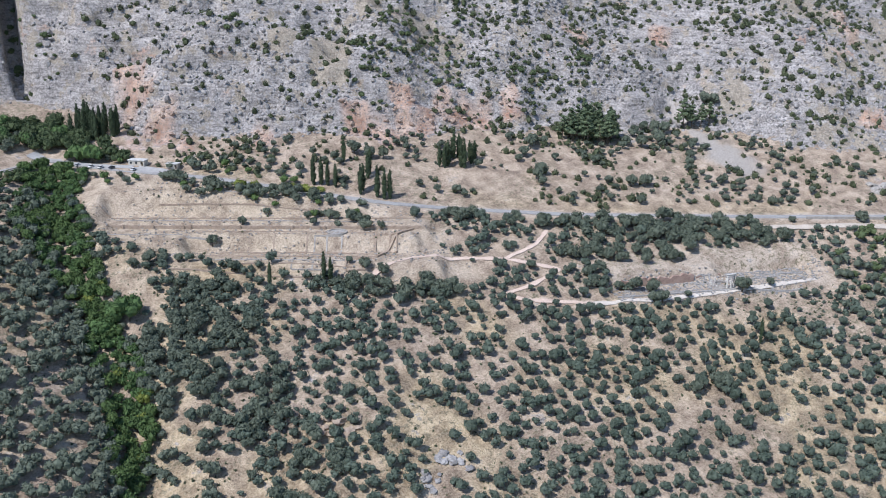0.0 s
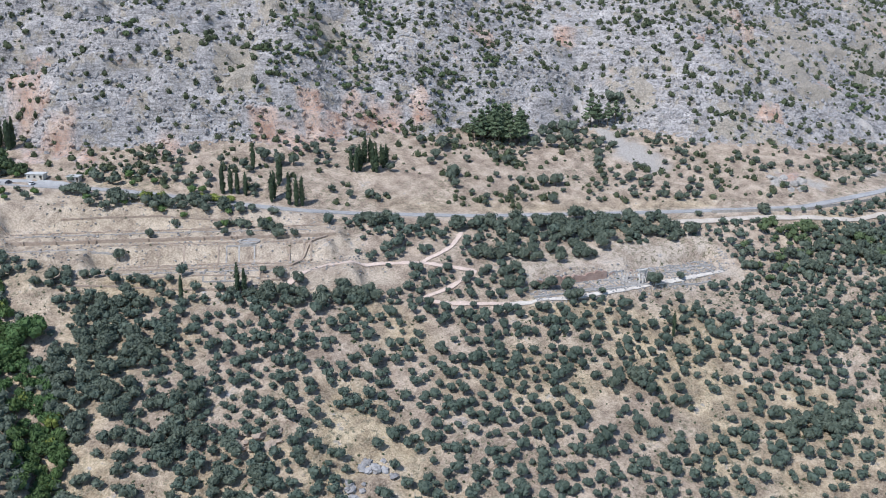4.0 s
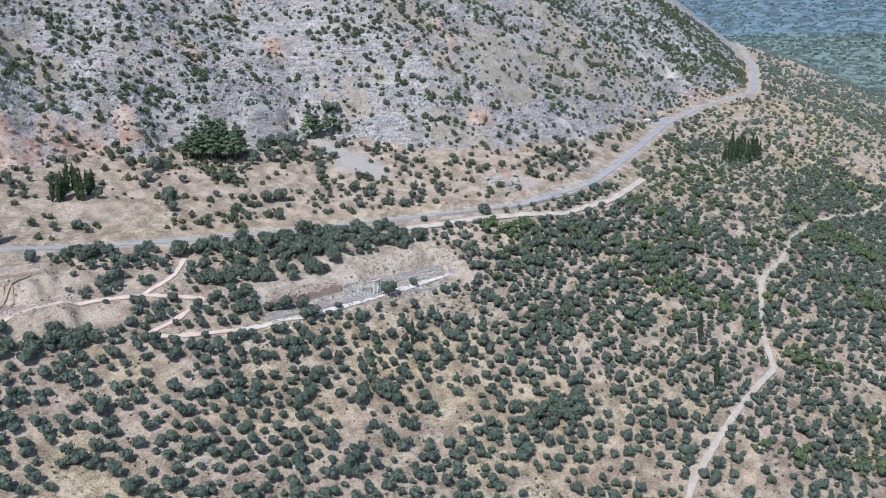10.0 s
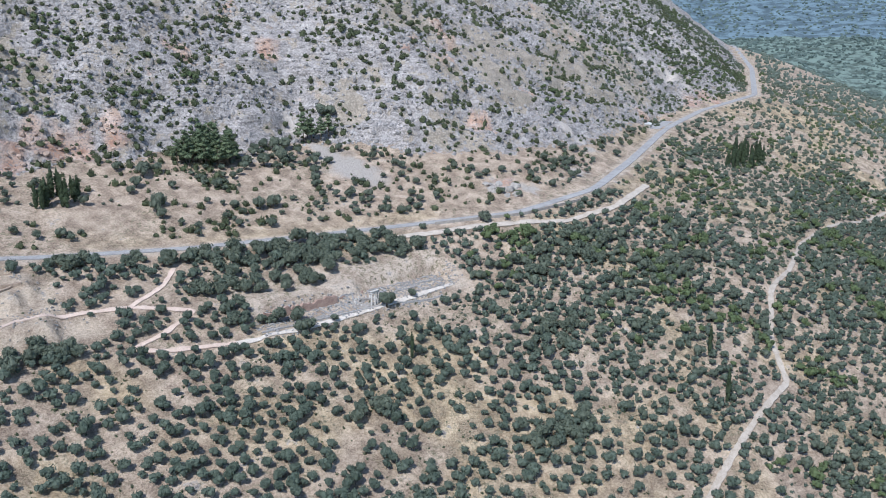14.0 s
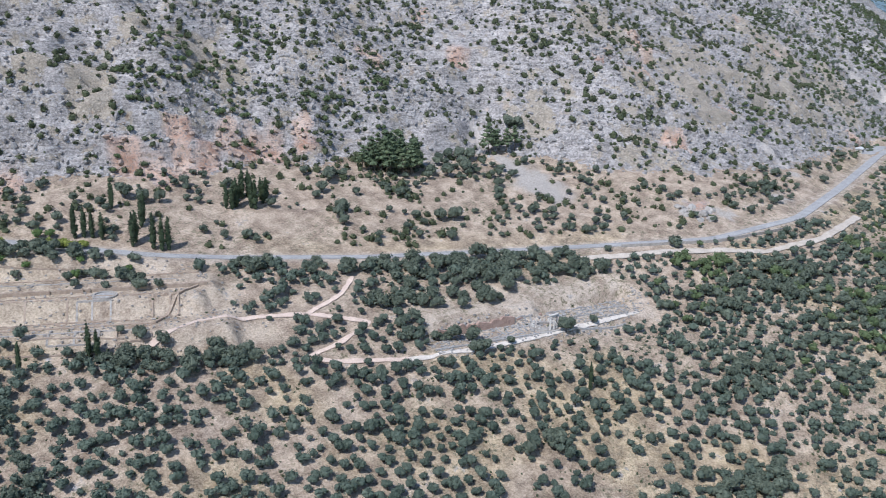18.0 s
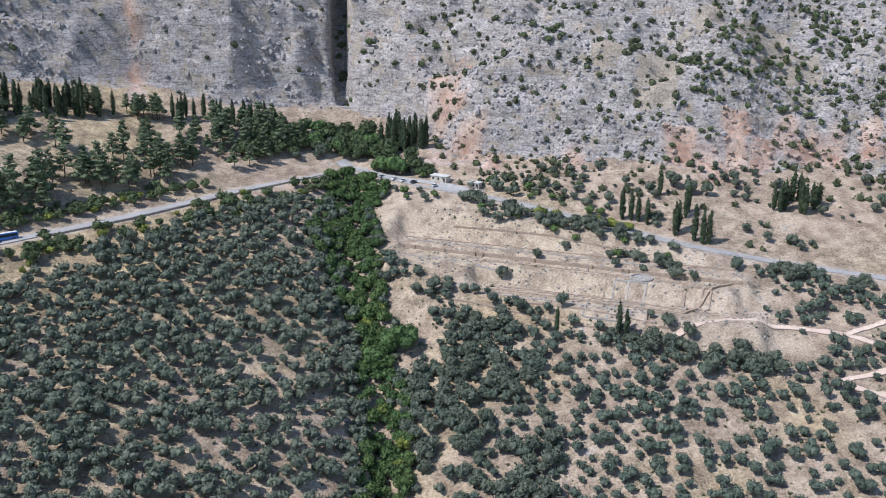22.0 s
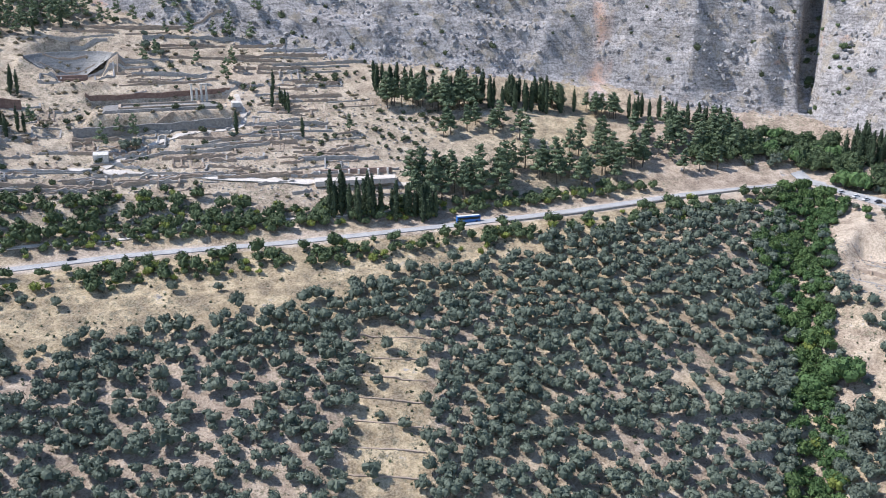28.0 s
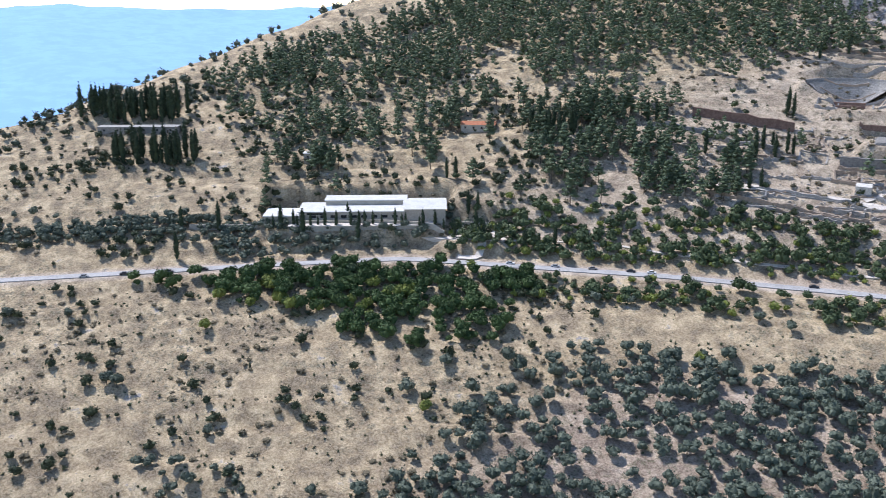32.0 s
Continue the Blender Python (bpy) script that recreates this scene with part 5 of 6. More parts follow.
# the row under the western cliff
group_of(CYPRESS_KIND, clump(-428, 308, 38, 36, 7, 20, 5), 1.15, 1.6, "cypresses under the western cliff")
group_of(PINE_KIND, clump(-482, 287, 24, 34, 9, 18, 6), 1.1, 1.5, "pines under the western cliff")
group_of(CYPRESS_KIND, clump(-470, 304, 22, 30, 4, 14, 60), 1.0, 1.5, "cypresses under the western cliff")
group_of(CYPRESS_KIND, clump(-508, 294, 12, 14, 5, 14, 61), 1.0, 1.4, "cypresses under the western cliff")
group_of(PINE_KIND, clump(-392, 318, 14, 26, 4, 8, 62), 0.9, 1.25, "pines under the western cliff")
group_of(CYPRESS_KIND, clump(-322, 324, 10, 16, 4, 5, 63), 0.9, 1.3, "cypresses beside the gorge")
group_of(PINE_KIND, [(-425, 272), (-420, 268), (-396, 265), (-391, 268), (-378, 279), (-373, 276), (-362, 270), (-356, 272), (-438, 280)], 1.0, 1.4, "pines on the pale field", label="tall pine on the pale dry field")
group_of(PINE_KIND, clump(-455, 270, 8, 26, 7, 25, 7), 0.9, 1.2, "pines on the pale field")
group_of(CYPRESS_KIND, clump(-352, 324, 9, 18, 5, 5, 8), 1.0, 1.4, "cypresses under the western cliff")
group_of(PINE_KIND, clump(-325, 308, 34, 40, 14, 5, 9), 0.9, 1.4, "pines beside the gorge")
group_of(CYPRESS_KIND, [(-556, 249), (-569, 264), (-553, 246), (-538, 227)], 0.9, 1.35, "cypresses among the ruins", label="slim cypress among the ancient ruins")
group_of(PINE_KIND, [(-516, 242)], 0.7, 0.8, "pines on the pale field")
group_of(PINE_KIND, clump(-448, 213, 24, 34, 11, 25, 10), 1.1, 1.7, "pines above the road")
group_of(PINE_KIND, clump(-398, 246, 20, 36, 11, 22, 11), 1.0, 1.4, "pines above the road")
group_of(PINE_KIND, clump(-350, 285, 26, 42, 18, 10, 12), 0.8, 1.2, "pines above the road")
group_of(CYPRESS_KIND, clump(-492, 175, 19, 13, 6, 25, 13), 1.3, 1.9, "cypresses beside the road")
group_of(CYPRESS_KIND, clump(-466, 184, 18, 14, 5, 25, 14), 1.15, 1.6, "cypresses beside the road", (0.8, 1.05))
# pines and broad trees of the eastern bench
group_of(PINE_KIND, clump(47, 156, 30, 19, 10, -30, 64), 1.25, 1.65, "pines on the bench", label="broad dark green pine in a clump on the bench")
group_of(PINE_KIND, [(122, 139), (127, 136), (133, 133), (138, 130), (129, 141)], 1.2, 1.6, "pines at the scree", label="tall dark pine beside pale scree")
group_of(BIG_KIND, [(8, 164), (14, 160), (3, 160), (92, 148), (99, 144), (86, 150), (104, 140), (80, 146), (31, 96), (38, 92), (-13, 131), (-18, 127), (146, 142), (150, 138), (-15, 150), (-8, 153), (74, 131), (88, 129), (66, 138), (95, 138), (-100, 188), (-106, 196), (-93, 184), (-20, 120), (20, 105)], 0.7, 1.2, "broad trees on the bench")
group_of(BIG_KIND, [(-216, 151), (-258, 149), (-250, 147), (-244, 146), (-237, 143), (-217, 121), (-269, 165), (-226, 121), (-266, 196)], 0.62, 0.95, "trees on the gymnasium field", label="round dark tree alone on the gymnasium terrace")
group_of(BIG_KIND, [(-196, 158), (-163, 147), (-167, 94), (-158, 148), (-150, 140)], 0.5, 0.7, "trees on the gymnasium field", label="small dark tree on the gymnasium terrace")
group_of(BIG_KIND, [(2, -13)], 1.05, 1.1, "trees beside the tholos", label="large round tree standing beside the tholos ruin")
group_of(BIG_KIND, [(-46, 2), (-42, 0.5)], 0.85, 0.95, "trees beside the tholos", label="dark round tree on the temple terrace")
group_of(BIG_KIND, [(-27, -3), (20, -16)], 0.45, 0.6, "trees beside the tholos", label="small tree on the temple terrace")
# dense broadleaf belts
BELTS = [(20, 40, 66, 15, -32, 105), (-30, 46, 44, 14, -28, 46), (-55, 25, 26, 9, -50, 18), (-155, 72, 38, 9, -34, 34), (-236, 102, 26, 18, -50, 52), (-252, 66, 26, 42, 10, 96), (-240, 10, 18, 26, 10, 26), (-150, 130, 30, 5, -40, 10),
         (-175, 178, 54, 7, -42, 50), (-70, 95, 40, 7, -32, 22), (110, 0, 40, 10, -30, 30), (-290, 300, 26, 9, 20, 16), (-8, -112, 22, 10, -20, 20), (-62, -50, 9, 6, 0, 6), (45, -85, 20, 9, -20, 14), (120, -60, 46, 14, -20, 44), (160, -110, 30, 8, -20, 16)]
belt = [p for k, (cx, cy, a, b, turn, n) in enumerate(BELTS) for p in clump(cx, cy, n, a, b, turn, 300 + k) if abs(off_road(np.array([p[0]]), np.array([p[1]]))[0][0]) > 8]
belt = np.array(belt)
belt = belt[off_paths(belt[:, 0], belt[:, 1]) > 0.5]
broad_shapes = shapes_of(lambda g: crown_mesh(g, olive_lumps(g, 4.0, 6.4, 7), 300, 0.4, 1), 6, 39)
woods("broadleaf_belt", belt[:, 0], belt[:, 1], broad_shapes, OLIVE_DARK, 0.55, 1.15, "dense dark green trees between the road and the ruins", seed=13)
spring = np.array(clump(-286, 308, 66, 38, 14, 12, 330) + clump(-256, 300, 34, 18, 13, -30, 331) + clump(-236, 272, 14, 22, 5, -50, 334) + clump(-312, 296, 14, 20, 6, 30, 332))
spring = spring[np.abs(off_road(spring[:, 0], spring[:, 1])[0]) > 8]
woods("spring_thicket", spring[:, 0], spring[:, 1], broad_shapes, OAK_GREEN, 0.8, 1.5, "lush green trees round the spring below the gorge", seed=14)
gorge_line = np.array(clump(-254, 392, 22, 5, 34, 0, 335) + clump(-244, 372, 10, 5, 26, 8, 336))
woods("gorge_bushes", gorge_line[:, 0], gorge_line[:, 1], olive_shapes, OAK_GREEN, 0.5, 1.1, "dark green bushes growing in the gorge", "bushes", seed=52)
thicket = np.array(clump(-722, -40, 170, 66, 25, 50, 23) + clump(-690, -46, 60, 40, 16, 52, 27) + clump(-748, -86, 50, 34, 14, 56, 28) + clump(-775, -112, 40, 40, 9, 60, 26))
thicket = thicket[np.abs(off_road(thicket[:, 0], thicket[:, 1])[0]) > 9]
woods("museum_thicket", thicket[:, 0], thicket[:, 1], broad_shapes, THICKET, 0.45, 1.15, "dense green thicket below the museum road", "bushes", seed=16)
group_of(PLANE_KIND, [(-276, 122), (-270, 118), (-283, 117)], 1.0, 1.25, "plane trees on the stream", (0.95, 1.1))
group_of(PLANE_KIND, [(-272, 300), (-285, 305), (-262, 306), (-297, 308), (-250, 274), (-243, 268), (-252, 300), (-282, 318)], 0.8, 1.2, "plane trees at the spring", label="leafy green tree beside the spring road")
group_of(YOUNG_KIND, [(-282, 140), (-276, 146), (-284, 60), (-280, 70), (-291, 45), (-284, 90), (-185, 186), (-178, 181)], 1.2, 2.0, "yellow-green bushes")
group_of(YOUNG_KIND, [(-160, 176), (-157, 174), (-154, 171), (-151, 168), (-147, 165)], 1.5, 1.8, "yellow-green hedge", (0.6, 0.7), label="low yellow-green hedge bush beside the road")

# ---- western slope round the museum ----
group_of(CYPRESS_KIND, clump(-966, -84, 40, 40, 9, 57, 20), 1.35, 1.8, "dark cypresses round the hill house")
group_of(CYPRESS_KIND, clump(-908, -98, 30, 30, 7, 57, 21), 1.25, 1.7, "dark cypresses below the hill house")
group_of(CYPRESS_KIND, clump(-781, 102, 16, 16, 5, 40, 22), 1.1, 1.5, "cypresses on the western slope")
group_of(CYPRESS_KIND, [(-751, 147), (-747, 150), (-743, 154), (-771, 126), (-705, 145), (-683, 159), (-676, 166), (-670, 173), (-669, 138), (-672, 133), (-665, 142), (-695, 199), (-697, 203), (-692, 201), (-717, 256), (-707, 270)], 0.9, 1.45, "cypresses on the western slope")
group_of(CYPRESS_KIND, [(-793, 34), (-790, 38), (-759, 31), (-762, 27), (-740, 16), (-737, 19), (-786, -33), (-710, 33), (-705, 39), (-714, 27)], 0.8, 1.3, "cypresses at the museum", label="dark slim cypress beside the museum")
for k in range(22):
    u = k / 21
    plant(CYPRESS_KIND, -800 + 52 * u + one_rng.normal(0, 1.2), -68 + 74 * u + one_rng.normal(0, 1.2), one_rng.uniform(0.5, 0.95), 1.0, "young cypresses before the museum", rng=one_rng,
          label="young dark cypress in a row before the museum")
group_of(YOUNG_KIND, clump(-735, -75, 30, 50, 14, 55, 24), 1.0, 1.8, "green bushes below the museum")
group_of(YOUNG_KIND, [(-649, -74), (-705, -45), (-742, -128), (-640, 40), (-600, 28)], 1.2, 1.9, "yellow-green bushes", label="yellow-green bush standing in dry grass")


def pine_chance(x, y):
    d, rx, _ = off_road(x, y)
    patch = fractal(x, y, 46, 141, 3)
    rows = 0.25 + 0.75 * step(-0.25, 0.3, grain(x / 6, d, 15, 142))
    high = step(150, 215, d)
    belt = step(40, 70, d) * step(-1010, -980, x) * step(-600, -690, x - 0.25 * (y - 150)) * step(-90, -20, y + 0.25 * (x + 800))
    clear = step(12, 22, np.hypot((x + 793) * 0.7, (y + 27) * 0.7)) * step(34, 46, np.hypot(x + 683, y - 238)) * step(10, 18, np.abs(y - 178 - 0.36 * (x + 710)) + 100 * (x < -745))
    return belt * clear * np.maximum((0.22 + 0.78 * step(-0.2, 0.1, patch)) * rows, 0.85 * high * step(-0.6, -0.2, patch)) * np.where(x > -720, 0.55, 1)


px_, py_ = scatter(-1010, -600, -60, 460, 6.6, pine_chance, 17)
pick = np.argsort(np.hypot(px_ + 760, py_ - 60))
for k in pick[:120]:
    plant(PINE_KIND, px_[k], py_[k], one_rng.uniform(0.8, 1.35), 1.0, "pines on the western slope", rng=one_rng, label="green pine on the slope above the museum")
if len(pick) > 120:
    def pine_full(g):
        v, f = crown_mesh(g, pine_lumps(g, 3.2, 12.0, 9), 150, 0.42, 1, squash=0.55)
        return v, f
    woods("pine_wood", px_[pick[120:]], py_[pick[120:]], shapes_of(pine_full, 5, 35), PINE, 0.75, 1.3, "pine wood on the upper western slope", seed=7)


under_x, under_y = scatter(-1010, -600, -60, 420, 6.0, lambda x, y: 0.34 * pine_chance(x, y), 27)
woods("pine_undergrowth", under_x, under_y, olive_shapes, OAK_GREEN, 0.4, 1.0, "green bushes between the pines", "bushes", seed=27)


def road_hedge_chance(x, y):
    d, rx, _ = off_road(x, y)
    west = step(-335, -350, rx) * step(-740, -720, rx) * np.where(rx > -460, 0.95 * step(24, 16, d), 1)
    reach = np.interp(rx, [-720, -640, -560, -500], [62, 58, 46, 32])
    up = step(9, 12, d) * step(reach, reach - 12, d) * west * np.where(d > 26, 0.6, 0.95)
    down = step(-8, -11, d) * step(-30, -22, d) * step(-250, -300, rx) * (0.4 + 0.5 * step(-0.1, 0.4, fractal(x, y, 30, 151, 2)))
    return up + down


hx, hy = scatter(-760, -240, -60, 300, 4.8, road_hedge_chance, 18)
woods("roadside_bushes", hx, hy, shapes_of(lambda g: crown_mesh(g, olive_lumps(g, 2.4, 3.4, 4), 90, 0.36, 1), 6, 36), OAK_GREEN, 0.6, 1.8, "green bushes lining the road", "bushes", seed=8)
yx, yy = scatter(-760, -300, -60, 300, 7.5, lambda x, y: road_hedge_chance(x, y) * 0.8, 28)
woods("yellowish_bushes", yx, yy, shapes_of(lambda g: crown_mesh(g, olive_lumps(g, 2.4, 3.4, 4), 90, 0.36, 1), 4, 40), YELLOW_GREEN, 0.6, 1.25, "yellow-green bushes lining the road", "bushes", seed=18)


def field_bush_chance(x, y):
    d, rx, _ = off_road(x, y)
    w = step(-600, -650, x + 0.35 * (y + 60)) * step(-10, -18, d)
    upper = step(10, 18, d) * step(-690, -720, rx) * 1.1
    return (w * (0.45 + 0.55 * step(-45, 0, y)) + upper) * (0.12 + 0.5 * step(0.0, 0.5, fractal(x, y, 34, 161, 2)))


qx, qy = scatter(-1000, -590, -330, 120, 5.0, field_bush_chance, 19)
woods("field_bushes", qx, qy, shapes_of(lambda g: crown_mesh(g, olive_lumps(g, 1.7, 2.0, 3), 70, 0.3, 1), 6, 37), SHRUB, 0.4, 2.0, "dull green bushes scattered in dry grass", "bushes", seed=9)
# dry brown scrub in the fields and between the ruins
def dry_chance(x, y):
    d, rx, _ = off_road(x, y)
    field = step(-9, -14, d) * step(-600, -640, x + 0.3 * (y + 60))
    slope = step(14, 24, d) * step(-400, -460, x) * step(w_rock(x, d), w_rock(x, d) - 12, d)
    return (field + 0.7 * slope) * (0.12 + 0.6 * step(0.05, 0.4, fractal(x, y, 30, 291, 3)))


def w_rock(x, d):
    return np.interp(along(x, d), HILL_X, HILL_WIDTH)


dx_, dy_ = scatter(-1010, -400, -330, 330, 4.4, dry_chance, 72)
woods("dry_scrub", dx_, dy_, maquis_shapes, DRY_LEAVES, 0.25, 1.0, "dry brown scrub scattered over the grassy slopes", "bushes", seed=73, tall=(0.5, 0.9))
rx_, ry_ = scatter(-1300, -960, -420, 200, 9.0, lambda x, y: 0.30 + 0.5 * step(0, 0.4, fractal(x, y, 40, 171, 2)), 20)
woods("ridge_trees", rx_, ry_, far_shapes, OLIVE_DARK, 0.5, 1.0, "dark trees along the western ridge", seed=10)

bank = np.array(clump(-772, -38, 46, 40, 6, 58, 350) + clump(-800, -80, 40, 40, 8, 58, 351) + clump(-846, -150, 60, 46, 9, 62, 340) + clump(-822, -96, 26, 22, 7, 60, 341) + clump(-664, -158, 16, 30, 10, 40, 342) + clump(-780, -70, 30, 34, 5, 58, 343) + clump(-868, -178, 40, 50, 16, 62, 344) + clump(-770, 10, 26, 20, 6, 50, 345) + clump(-838, -112, 44, 30, 7, 60, 346) + clump(-806, -72, 30, 20, 5, 58, 347) + clump(-850, -146, 40, 36, 5, 60, 348))
bank = bank[np.abs(off_road(bank[:, 0], bank[:, 1])[0]) > 9]
woods("bank_bushes", bank[:, 0], bank[:, 1], olive_shapes, OLIVE_DARK, 0.45, 1.1, "dark bushes along the steep banks", "bushes", seed=19)
group_of(BIG_KIND, [(-794, -198), (-781, -176), (-687, -149), (-656, 22), (-623, 9), (-600, 63), (-587, 67), (-576, 83), (-548, 92), (-530, 98), (-645, 32)], 0.5, 0.8, "bushes in the dry field", label="round dark bush standing in dry grass")
group_of(BIG_KIND, [(-732, -174), (-728, -171)], 0.7, 0.85, "bushes in the dry field", label="broad dark bush standing in dry grass")

# ---- vehicles ----
def paint(name, colour):
    m, n, l, bsdf = material(name, 0.35)
    bsdf.inputs["Base Color"].default_value = (*colour, 1)
    bsdf.inputs["Coat Weight"].default_value = 0.5
    return m


RUBBER = paint("tyre_rubber", (0.02, 0.02, 0.02))
RUBBER.node_tree.nodes["Principled BSDF"].inputs["Roughness"].default_value = 0.9
PAINTS = [paint("white_paint", (0.75, 0.75, 0.74)), paint("silver_paint", (0.45, 0.46, 0.48)), paint("dark_paint", (0.03, 0.035, 0.05)), paint("grey_paint", (0.2, 0.2, 0.21)), paint("blue_paint", (0.04, 0.16, 0.45))]


def wheel_mesh(r, w):
    bm = bmesh.new()
    bmesh.ops.create_cone(bm, cap_ends=True, segments=14, radius1=r, radius2=r, depth=w, matrix=pose(0, 0, 0, 90))
    return done(bm, "wheel", RUBBER)


WHEEL, BIG_WHEEL = wheel_mesh(0.32, 0.22), wheel_mesh(0.5, 0.3)


def tapered(a, b, low, high, top_a, top_b, mat, name):
    bm = bmesh.new()
    bmesh.ops.create_cube(bm, size=1, matrix=Matrix.Translation((0, 0, (low + high) / 2)) @ Matrix.Diagonal((a, b, high - low, 1)))
    for v in bm.verts:
        if v.co.z > (low + high) / 2:
            v.co.x, v.co.y = v.co.x * top_a, v.co.y * top_b
    bmesh.ops.bevel(bm, geom=bm.edges[:], offset=0.07, segments=2, affect="EDGES")
    return done(bm, name, mat)


def car(x, y, turn, mat, label, z):
    ob = empty("car", x, y, z, turn)
    part("body", tapered(4.3, 1.75, 0.3, 0.95, 0.97, 0.95, mat, "body"), ob)
    part("cabin", tapered(2.5, 1.6, 0.9, 1.45, 0.72, 0.85, GLASS, "cabin"), ob, pose(-0.15, 0, 0))
    part("roof", tapered(1.7, 1.3, 1.43, 1.5, 0.95, 0.95, mat, "roof"), ob, pose(-0.15, 0, 0))
    for u in (-1.35, 1.35):
        for v in (-0.82, 0.82):
            part("wheel", WHEEL, ob, pose(u, v, 0.32))
    return tagged(ob, label, "car", "parked cars")


def bus(x, y, turn, mat, label, z):
    ob = empty("coach", x, y, z, turn)
    part("body", tapered(12, 2.5, 0.4, 3.4, 0.99, 0.96, mat, "body"), ob)
    for v in (-1.23, 1.23):
        part("window_band", done(boxes([(0, v, 1.7, 11.2, 0.1, 1.1, 0)]), "window_band", GLASS), ob)
    part("windscreen", done(boxes([(5.98, 0, 1.2, 0.1, 2.2, 1.7, 0)]), "windscreen", GLASS), ob)
    part("roof", done(boxes([(0, 0, 3.36, 11.4, 2.2, 0.14, 0)], 0.04), "roof", PAINTS[0]), ob)
    for u in (-3.6, 4.0):
        for v in (-1.15, 1.15):
            part("wheel", BIG_WHEEL, ob, pose(u, v, 0.5))
    return tagged(ob, label, "bus")


def on_road(x, off):
    """A place on the road at a given x, off its middle line, and the road's direction there."""
    k = int(np.clip(np.searchsorted(ROAD_X, x) - 1, 0, len(ROAD) - 2))
    t = (x - ROAD_X[k]) / (ROAD_X[k + 1] - ROAD_X[k])
    dx, dy = ROAD_X[k + 1] - ROAD_X[k], ROAD_Y[k + 1] - ROAD_Y[k]
    n = math.hypot(dx, dy)
    return x - dy / n * off, ROAD_Y[k] + t * dy + dx / n * off, math.degrees(math.atan2(dy, dx)), ROAD_Z[k] + t * (ROAD_Z[k + 1] - ROAD_Z[k]) + 0.25


for x, off, mat, label in ((-804, -2.6, 2, "dark car parked at the roadside"), (-795, -2.6, 3, "grey car parked at the roadside"), (-788, -2.6, 2, "dark car parked at the roadside"), (-812, -2.6, 1, "silver car parked at the roadside"),
                           (-706, 2.6, 0, "white car parked at the roadside"), (-699, 2.6, 2, "dark car parked at the roadside"), (-690, 2.6, 1, "silver car parked at the roadside"), (-677, 2.6, 3, "grey car parked at the roadside"),
                           (-664, 2.6, 2, "dark car parked at the roadside"), (-657, 2.6, 0, "white car parked at the roadside"), (-600, 2.6, 2, "dark car parked at the roadside"), (-421, 2.4, 1, "silver car parked under the pines")):
    x, y, turn, z = on_road(x, off)
    car(x, y, turn, PAINTS[mat], label, z)
x, y, turn, z = on_road(-437, 2.2)
bus(x, y, turn, PAINTS[4], "bright blue coach parked at the roadside", z)
for u, v, mat, label in ((-247, 255, 0, "white car parked at the spring"), (-243, 250, 0, "white car parked at the spring"), (-238, 246, 2, "dark car parked at the spring"), (-228, 238, 0, "white car parked at the spring"), (-253, 262, 1, "silver car parked at the spring")):
    car(u, v, 40, PAINTS[mat], label, at_ground(u, v) + 0.45)


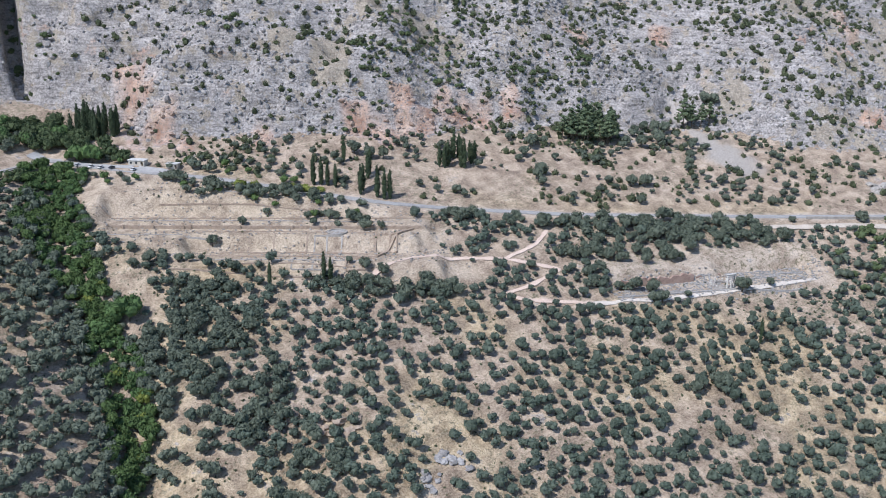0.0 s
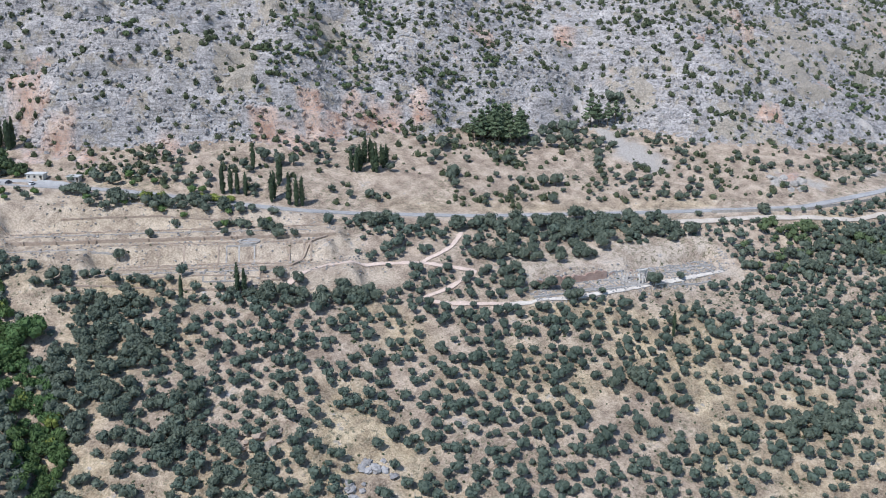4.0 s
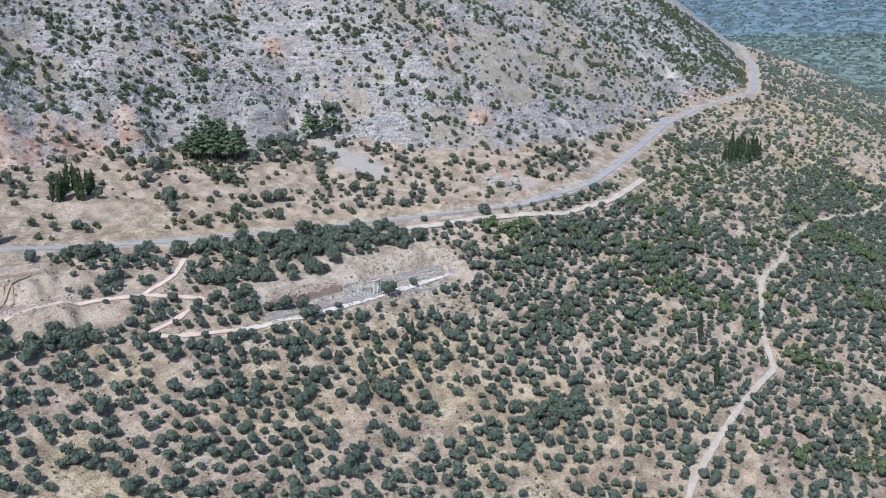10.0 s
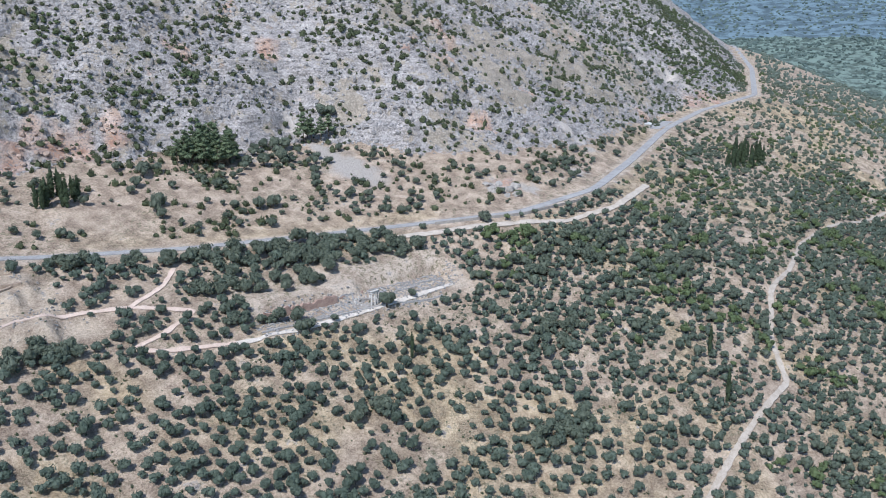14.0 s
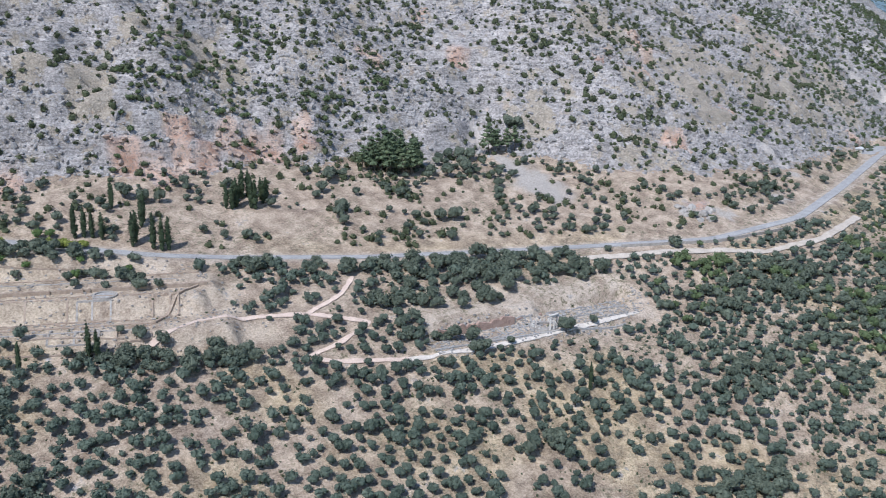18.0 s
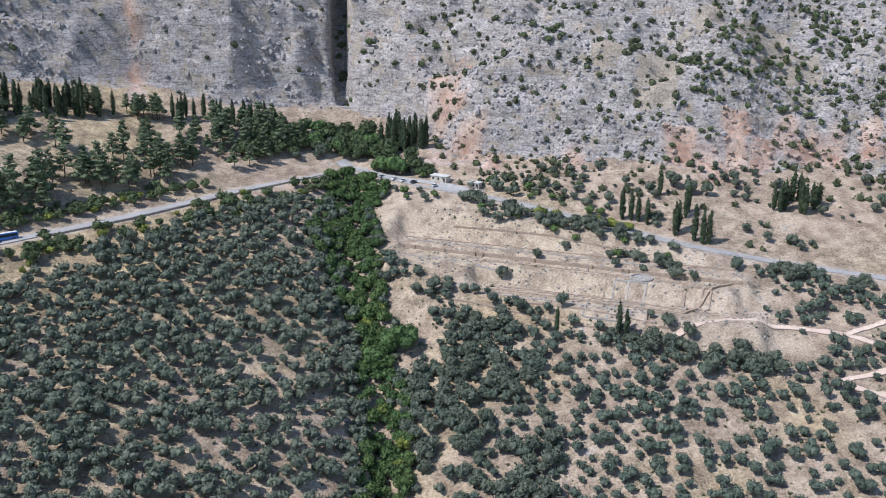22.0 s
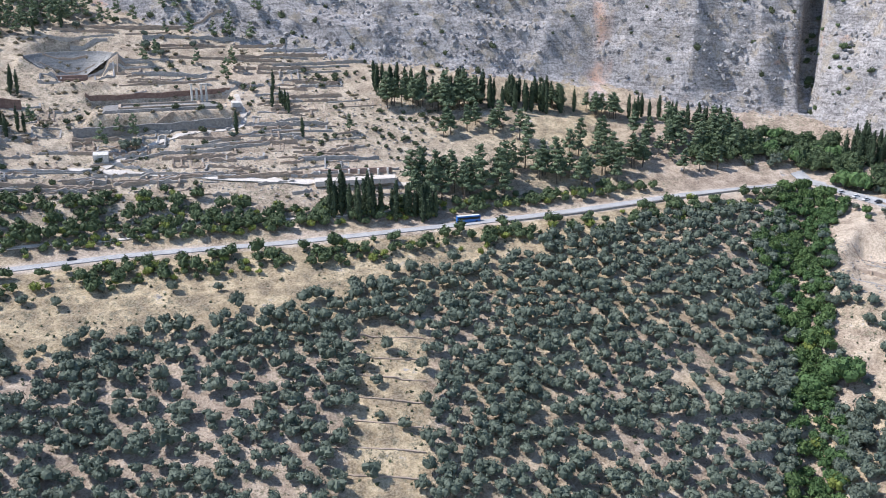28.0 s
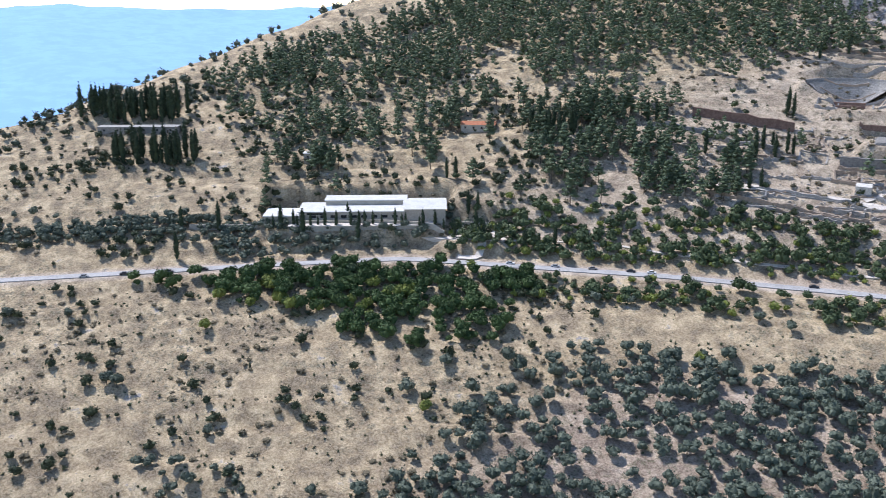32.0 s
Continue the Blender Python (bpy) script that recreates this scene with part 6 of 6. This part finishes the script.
# ---- far mountains ----
def far_range(name, centre, radius, first, last, tops, foot, colour, label, seed, depth=900, rough=0.05, grain_size=0.012, trees=0):
    """A distant range as a broad backdrop: a slope from its foot to its skyline; colour includes the haze."""
    n, rows = 160, 24
    az = np.radians(np.linspace(first, last, n))
    top = np.interp(np.linspace(0, 1, n), np.linspace(0, 1, len(tops)), tops)
    def lift(x, y, f, top_here):
        return foot + (top_here - foot) * f**0.9 + 22 * fractal(x, y, 420, seed, 4) * (0.3 + f) + 4 * fractal(x, y, 90, seed + 9, 3)

    verts = []
    for k in range(rows):
        f = k / (rows - 1)
        r = radius + depth * f
        x, y = centre[0] + np.sin(az) * r, centre[1] + np.cos(az) * r
        z = lift(x, y, f, top)
        verts.append(np.stack([x, y, z], 1))
    idx = np.arange(n * rows).reshape(rows, n)
    faces = np.stack([idx[:-1, :-1], idx[1:, :-1], idx[1:, 1:], idx[:-1, 1:]], -1).reshape(-1, 4)
    m, nd, lk, bsdf = material(name, 1.0)
    p = place(nd)
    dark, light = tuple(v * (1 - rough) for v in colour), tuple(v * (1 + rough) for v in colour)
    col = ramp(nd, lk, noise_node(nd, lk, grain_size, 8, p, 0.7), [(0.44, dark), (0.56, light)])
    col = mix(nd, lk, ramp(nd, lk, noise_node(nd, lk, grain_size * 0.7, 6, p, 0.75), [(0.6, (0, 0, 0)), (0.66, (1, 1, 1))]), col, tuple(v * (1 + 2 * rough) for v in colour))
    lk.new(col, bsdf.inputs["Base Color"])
    # the hazy colour also glows faintly, in place of light scattered by air
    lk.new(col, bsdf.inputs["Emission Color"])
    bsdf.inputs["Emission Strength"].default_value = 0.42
    if trees:
        rng = np.random.default_rng(seed + 50)
        ta, tf = rng.uniform(radians(first), radians(last), trees), rng.uniform(0, 1, trees)
        tx, ty = centre[0] + np.sin(ta) * (radius + depth * tf), centre[1] + np.cos(ta) * (radius + depth * tf)
        keep = fractal(tx, ty, 120, seed + 60, 3) > -0.3
        ta, tf, tx, ty = ta[keep], tf[keep], tx[keep], ty[keep]
        tz = lift(tx, ty, tf, np.interp(ta, az, top))
        bv, bf = BALLS[1]
        size = rng.uniform(2.5, 7, (len(tx), 1, 1))
        shape = bv[None] * size * (1 + rng.normal(0, 0.2, (len(tx), len(bv), 1))) * (1, 1, 0.8)
        tv = (shape + np.stack([tx, ty, tz + 1.5], 1)[:, None]).reshape(-1, 3)
        tq = (bf[None] + (np.arange(len(tx)) * len(bv))[:, None, None]).reshape(-1, 3)
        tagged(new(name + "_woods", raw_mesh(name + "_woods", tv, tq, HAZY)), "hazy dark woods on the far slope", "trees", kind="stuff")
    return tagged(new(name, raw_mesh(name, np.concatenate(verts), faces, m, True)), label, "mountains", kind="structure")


# blue and blue-green tones carry the haze painted into each range
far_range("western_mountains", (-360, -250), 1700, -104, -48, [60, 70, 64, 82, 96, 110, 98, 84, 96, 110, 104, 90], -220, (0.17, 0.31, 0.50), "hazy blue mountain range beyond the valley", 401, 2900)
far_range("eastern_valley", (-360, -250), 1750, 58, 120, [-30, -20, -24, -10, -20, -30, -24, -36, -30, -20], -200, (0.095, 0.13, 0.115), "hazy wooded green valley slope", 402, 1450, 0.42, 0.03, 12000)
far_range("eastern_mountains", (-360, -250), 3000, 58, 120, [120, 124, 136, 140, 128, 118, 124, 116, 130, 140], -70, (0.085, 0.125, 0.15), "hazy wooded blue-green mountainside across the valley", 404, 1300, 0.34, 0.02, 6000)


# ---- low terrace walls and bushes all over the sanctuary ----
ruin_rng = np.random.default_rng(600)
built = 0
while built < 110:
    u, v = ruin_rng.uniform(0, 1), ruin_rng.uniform(0, 1)
    x, y = -668 + 175 * u - 30 * v, 128 + 60 * u + 108 * v
    d = float(off_road(np.array([x]), np.array([y]))[0][0])
    if d < 34 or math.hypot(x + 683, y - 238) < 44 or abs(x + 618) < 40 and abs(y - 222 - 0.57 * (x + 618)) < 17:
        continue
    slope_x, slope_y = ground_z(x + 4, y) - ground_z(x - 4, y), ground_z(x, y + 4) - ground_z(x, y - 4)
    turn = math.atan2(slope_x, -slope_y) + ruin_rng.normal(0, 0.1)
    if abs(turn) > 1.57:
        turn += math.pi
    long = ruin_rng.uniform(3, 13)
    c, s = math.cos(turn) * long, math.sin(turn) * long
    ends = [(x - c, y - s), (x + c, y + s)]
    if ruin_rng.uniform() < 0.35:
        ends.append((x + c - 0.35 * s, y + s + 0.35 * c))
    tone = (LIMESTONE, TAN_WALL, GREY_BLOCK, TAN_WALL)[built % 4]
    wall = wall_run("ruined_wall", ends, ruin_rng.uniform(0.5, 1.9), ruin_rng.uniform(0.6, 1.3), tone, "low ruined stone wall on a dry terrace", ragged=0.7, seed=700 + built, piece=2.5)
    tagged(wall, "low ruined stone wall on a dry terrace", "wall", "ruined walls of the sanctuary")
    built += 1
zx, zy = scatter(-720, -470, 110, 330, 5.0, lambda x, y: step(20, 28, off_road(x, y)[0]) * step(170, 140, off_road(x, y)[0]) * (np.hypot(x + 683, y - 238) > 44) * (0.06 + 0.5 * step(0.15, 0.5, fractal(x, y, 26, 261, 2))), 62)
woods("ruin_bushes", zx, zy, shapes_of(lambda g: crown_mesh(g, olive_lumps(g, 1.7, 2.0, 3), 70, 0.3, 1), 5, 63), SHRUB, 0.4, 1.5, "dull green bushes among the ruined terraces", "bushes", seed=64)
group_of(PINE_KIND, clump(-684, 148, 9, 11, 9, 30, 70) + clump(-676, 126, 8, 12, 6, 25, 71) + clump(-702, 112, 8, 14, 6, 25, 72), 0.75, 1.1, "pines beside the sanctuary", label="green pine beside the sanctuary ruins")
group_of(CYPRESS_KIND, [(-681, 170), (-677, 168), (-684, 166), (-673, 172), (-572, 217), (-561, 254), (-558, 250), (-563, 247)], 0.8, 1.25, "cypresses among the ruins", label="slim cypress among the ancient ruins")
group_of(BIG_KIND, [(-653, 272), (-648, 276), (-643, 271), (-660, 284), (-620, 184), (-615, 187), (-572, 212), (-630, 288), (-700, 275)], 0.5, 0.85, "bushes among the ruins", label="round green bush among the ancient ruins")
group_of(CYPRESS_KIND, [(-788, -58), (-797, -66), (-816, -92), (-826, -108), (-806, -118), (-770, -36)], 1.0, 1.4, "cypresses at the museum", label="dark slim cypress beside the museum")
group_of(PINE_KIND, clump(-852, -20, 14, 22, 8, 58, 80), 0.9, 1.2, "pines behind the museum", label="green pine on the slope behind the museum")
